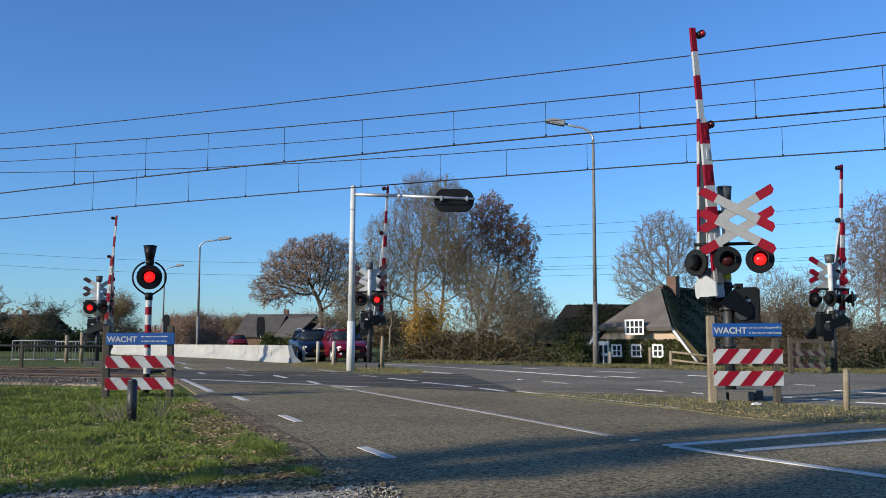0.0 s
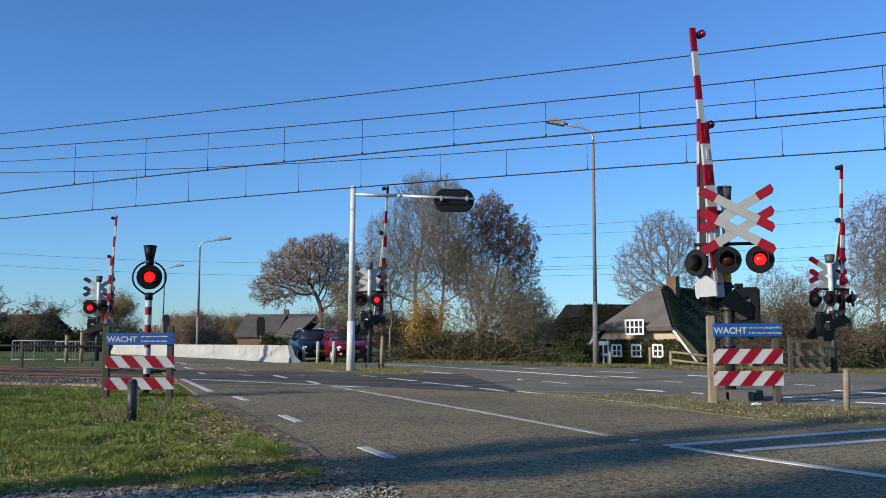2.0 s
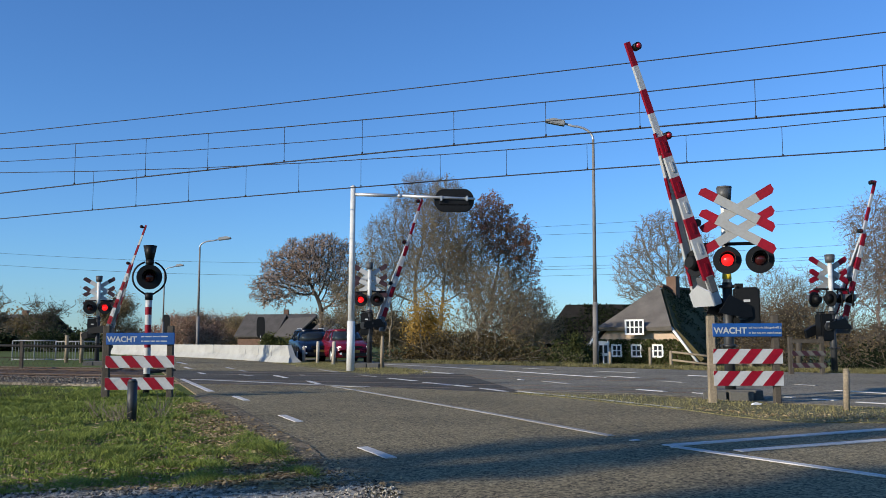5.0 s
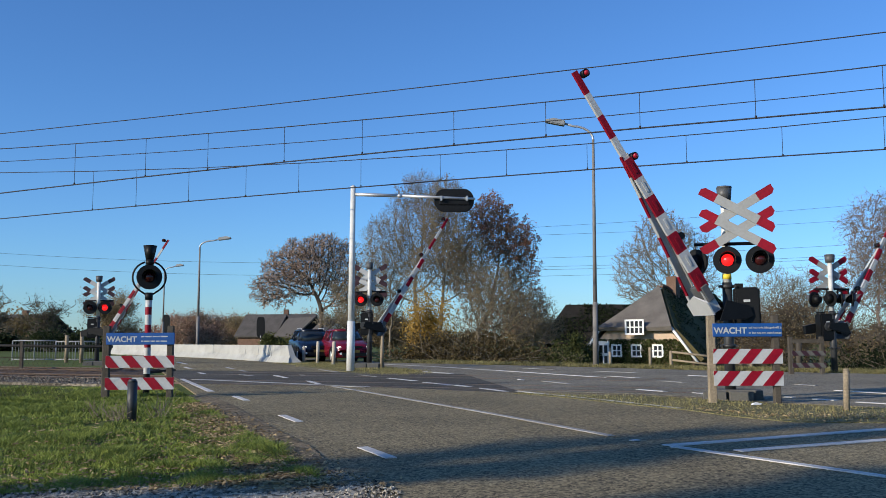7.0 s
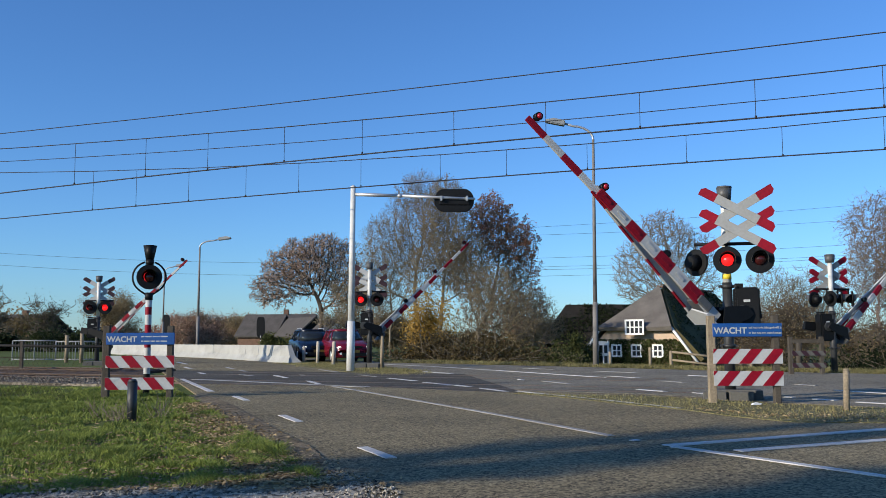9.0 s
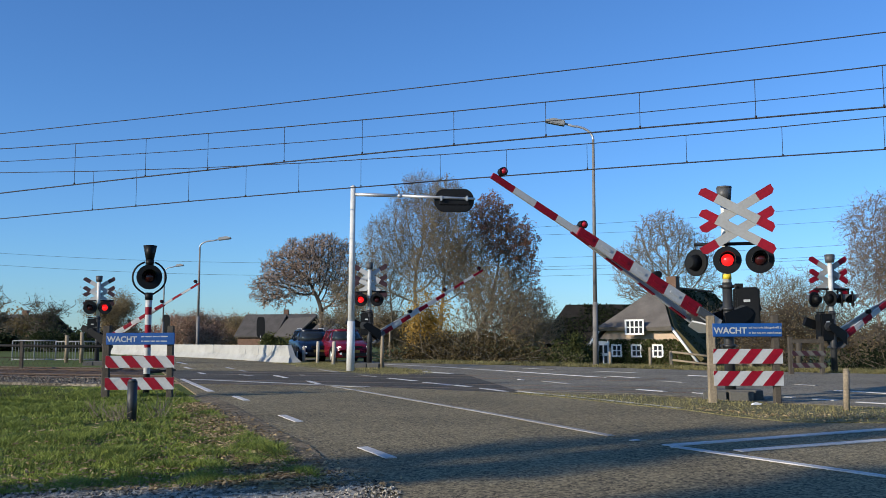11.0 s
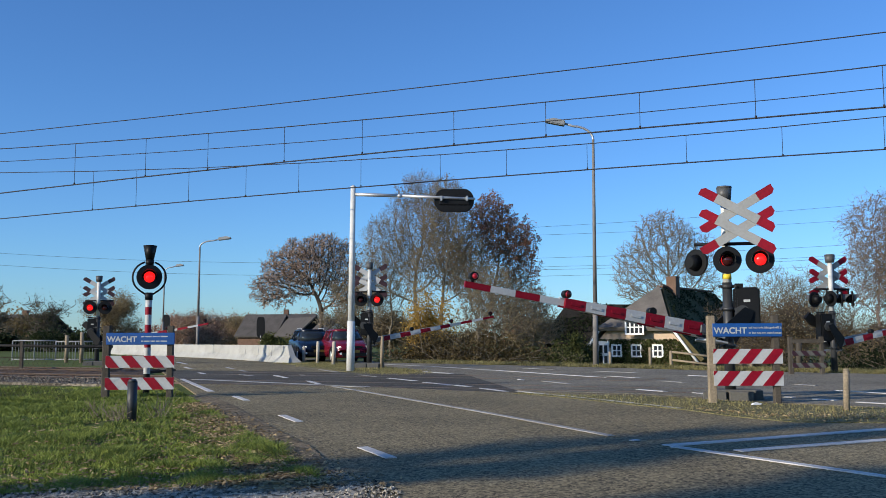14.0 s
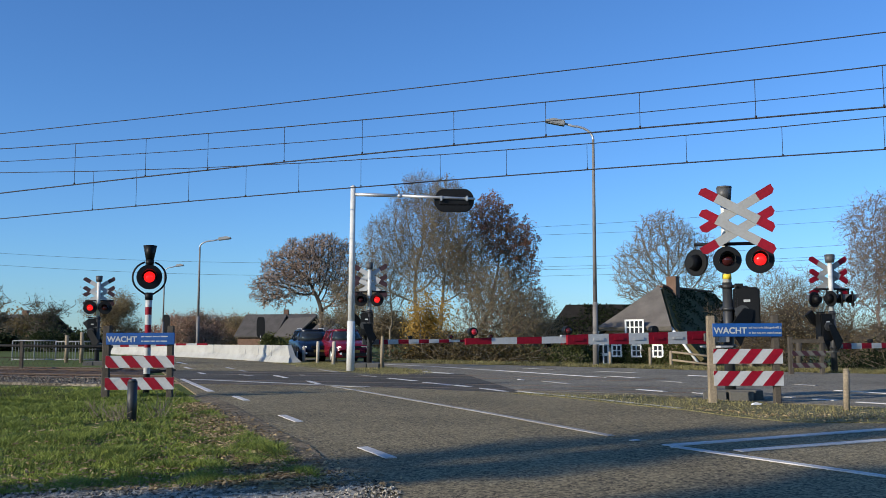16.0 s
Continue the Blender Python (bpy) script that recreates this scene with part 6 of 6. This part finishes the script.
def litter():
    rng = np.random.default_rng(9)
    n = 6500
    y = 6.8 + 8.5 * rng.random(n) ** 1.6
    x = edge_x(y) + rng.normal(-0.5, 0.35, n) * (0.4 + 0.06 * (16 - y)) - 0.1 * rng.random(n)
    x2 = rng.uniform(3.7, 7.5, 700)
    y2 = np.interp(x2, [3.6, 4.0, 4.46, 5.6, 7.5], [13.8, 12.6, 12.1, 12.0, 11.6]) + rng.normal(0.1, 0.35, 700)
    y3 = 6.6 + 6.0 * rng.random(2600) ** 1.8
    x3 = edge_x(y3) - 0.2 - (0.5 * y3 - 0.8) * rng.random(2600) ** 1.3
    c = np.stack([np.concatenate([x, x2, x3]), np.concatenate([y, y2, y3]), rng.uniform(0.02, 0.055, n + 3300)], axis=1)
    v, f = leaf_quads(rng, c, 0.027)
    v[:, 2] = np.abs(v[:, 2] - 0.03) * 0.5 + 0.018 + 0.02 * (np.repeat(c[:, 0], 4) > 3)
    tagged(tri_mesh("fallen_leaves", v.tolist(), f.tolist(), L_FALL), "dry brown fallen leaves along the road edge", "fallen leaves", kind="stuff")
    # loose stones by the track and on the gravel strip
    def stones(name, c, lo, hi, material, label):
        vs, fs = [], []
        shape = np.array([[1, 0, 0], [0, 1, 0], [-1, 0, 0], [0, -1, 0], [0, 0, 0.8], [0, 0, -0.5]])
        for i, p in enumerate(c):
            q = shape * rng.uniform(0.7, 1.3, (6, 3)) * rng.uniform(lo, hi) + p
            b = 6 * i
            vs += q.tolist()
            fs += [(b, b + 1, b + 4), (b + 1, b + 2, b + 4), (b + 2, b + 3, b + 4), (b + 3, b, b + 4), (b + 1, b, b + 5), (b + 2, b + 1, b + 5), (b + 3, b + 2, b + 5), (b, b + 3, b + 5)]
        tagged(tri_mesh(name, vs, fs, material), label, "stones", kind="stuff")

    n = 4200
    s = rng.uniform(-24, -7.6, n)
    k = rng.random(n)
    stones("ballast_stones", np.stack([s, 18.2 + SLOPE * s + 2.0 * k, 0.02 + 0.05 * k], axis=1), 0.02, 0.06, M_BALLAST, "loose grey ballast stones")
    n = 9000
    x = rng.uniform(-4.2, -0.3, n)
    top = np.interp(x, [-4.2, -3.1, -2.03, -1.25, -0.85, -0.3], [6.1, 6.5, 6.9, 7.25, 7.6, 6.6])
    y = top - 1.9 * rng.random(n) ** 1.4 + rng.normal(0, 0.06, n)
    stones("gravel_stones", np.stack([x, y, np.full(n, 0.008)], axis=1), 0.004, 0.016, M_GRAVEL, "loose grey gravel stones at the road edge")


litter()


def dry_weeds():
    """Dead stalks standing round the bollard."""
    rng = np.random.default_rng(21)
    for x, y, n in ((-4.45, 12.5, 26), (-3.95, 12.75, 20), (-4.9, 12.9, 14)):
        t = thing("dry_weed", pose(x, y, 0), "dead brown weed stalks in the grass", "weed")
        segs = []
        for _ in range(n):
            p = np.array([rng.normal(0, 0.07), rng.normal(0, 0.07), -0.02])
            d = np.array([rng.normal(0, 0.5), rng.normal(0, 0.4), 1.0])
            h = rng.uniform(0.12, 0.32)
            m = p + d * h * 0.6
            e = m + (d + rng.normal(0, 0.5, 3)) * h * 0.4
            segs += [(p, m, 0.004, 0.003), (m, e, 0.003, 0.002), (m, m + rng.normal(0, 0.05, 3) + np.array([0, 0, 0.05]), 0.0025, 0.002)]
        v, f = tube_arrays(segs, 4)
        ob = tri_mesh("stalk", v.tolist(), f.tolist(), M_WOOD)
        ob.parent = t


dry_weeds()


def paper_scrap():
    bm = B()
    prism(bm, [(-0.08, 0.0), (0.06, 0.0), (0.09, 0.015), (0.015, 0.035), (-0.05, 0.025)], -0.03, 0.03)
    ob = solid("paper_scrap", bm, M_WINFRAME)
    ob.matrix_basis = pose(4.85, 14.2, 0.04, 0, 0, 15)
    tagged(ob, "crumpled white scrap of litter on the verge", "litter")


paper_scrap()


# ---- movement ----
def motions():
    falls = ((0.0, 88.4), (3.1, 88.4), (3.3, 87.8), (3.5, 85.9), (4.0, 80.8), (6.3, 64.1), (7.0, 59.2), (8.0, 52.3), (9.0, 45.3), (11.3, 29.8), (12.0, 24.9), (12.5, 21.2), (14.5, 7.9), (15.0, 4.9), (15.2, 3.2), (15.4, 1.3), (15.6, 0.5), (16.0, 0.5))
    for boom, hub, side in BOOMS:
        swing = lambda a: a - 2.0 * min(1, a / 50) if side > 0 else 0.983 * a - 1.15
        walk(boom, [(t, hub @ Matrix.Rotation(radians(-swing(a) * side), 4, "Y")) for t, a in falls])
    # Turning the lit and dark halves stands in for lamps switching on and off.
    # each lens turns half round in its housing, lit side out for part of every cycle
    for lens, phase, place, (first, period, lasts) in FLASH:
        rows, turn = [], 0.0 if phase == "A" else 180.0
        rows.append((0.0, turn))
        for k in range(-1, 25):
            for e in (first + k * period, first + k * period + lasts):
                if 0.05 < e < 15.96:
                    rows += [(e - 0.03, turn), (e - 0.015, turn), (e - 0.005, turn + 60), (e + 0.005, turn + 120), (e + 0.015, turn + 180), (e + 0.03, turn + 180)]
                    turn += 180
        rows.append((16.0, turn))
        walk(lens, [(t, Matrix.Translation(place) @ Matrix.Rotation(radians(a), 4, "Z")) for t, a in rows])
    drive = ((0.0, 421, 126.0), (0.5, 399, 137.0), (1.0, 383, 148.0), (1.5, 369, 159.0), (2.0, 356, 170.0), (2.5, 343, 181.0), (4.0, 316, 214.0), (9.0, 262, 320.0), (16.0, 225, 460.0))
    walk(FAR_CAR, [(t, pose((u - 784) / 1600 * 0.75 * y, 0.75 * y, -0.05, 0, 0, 200)) for t, u, y in drive])


motions()
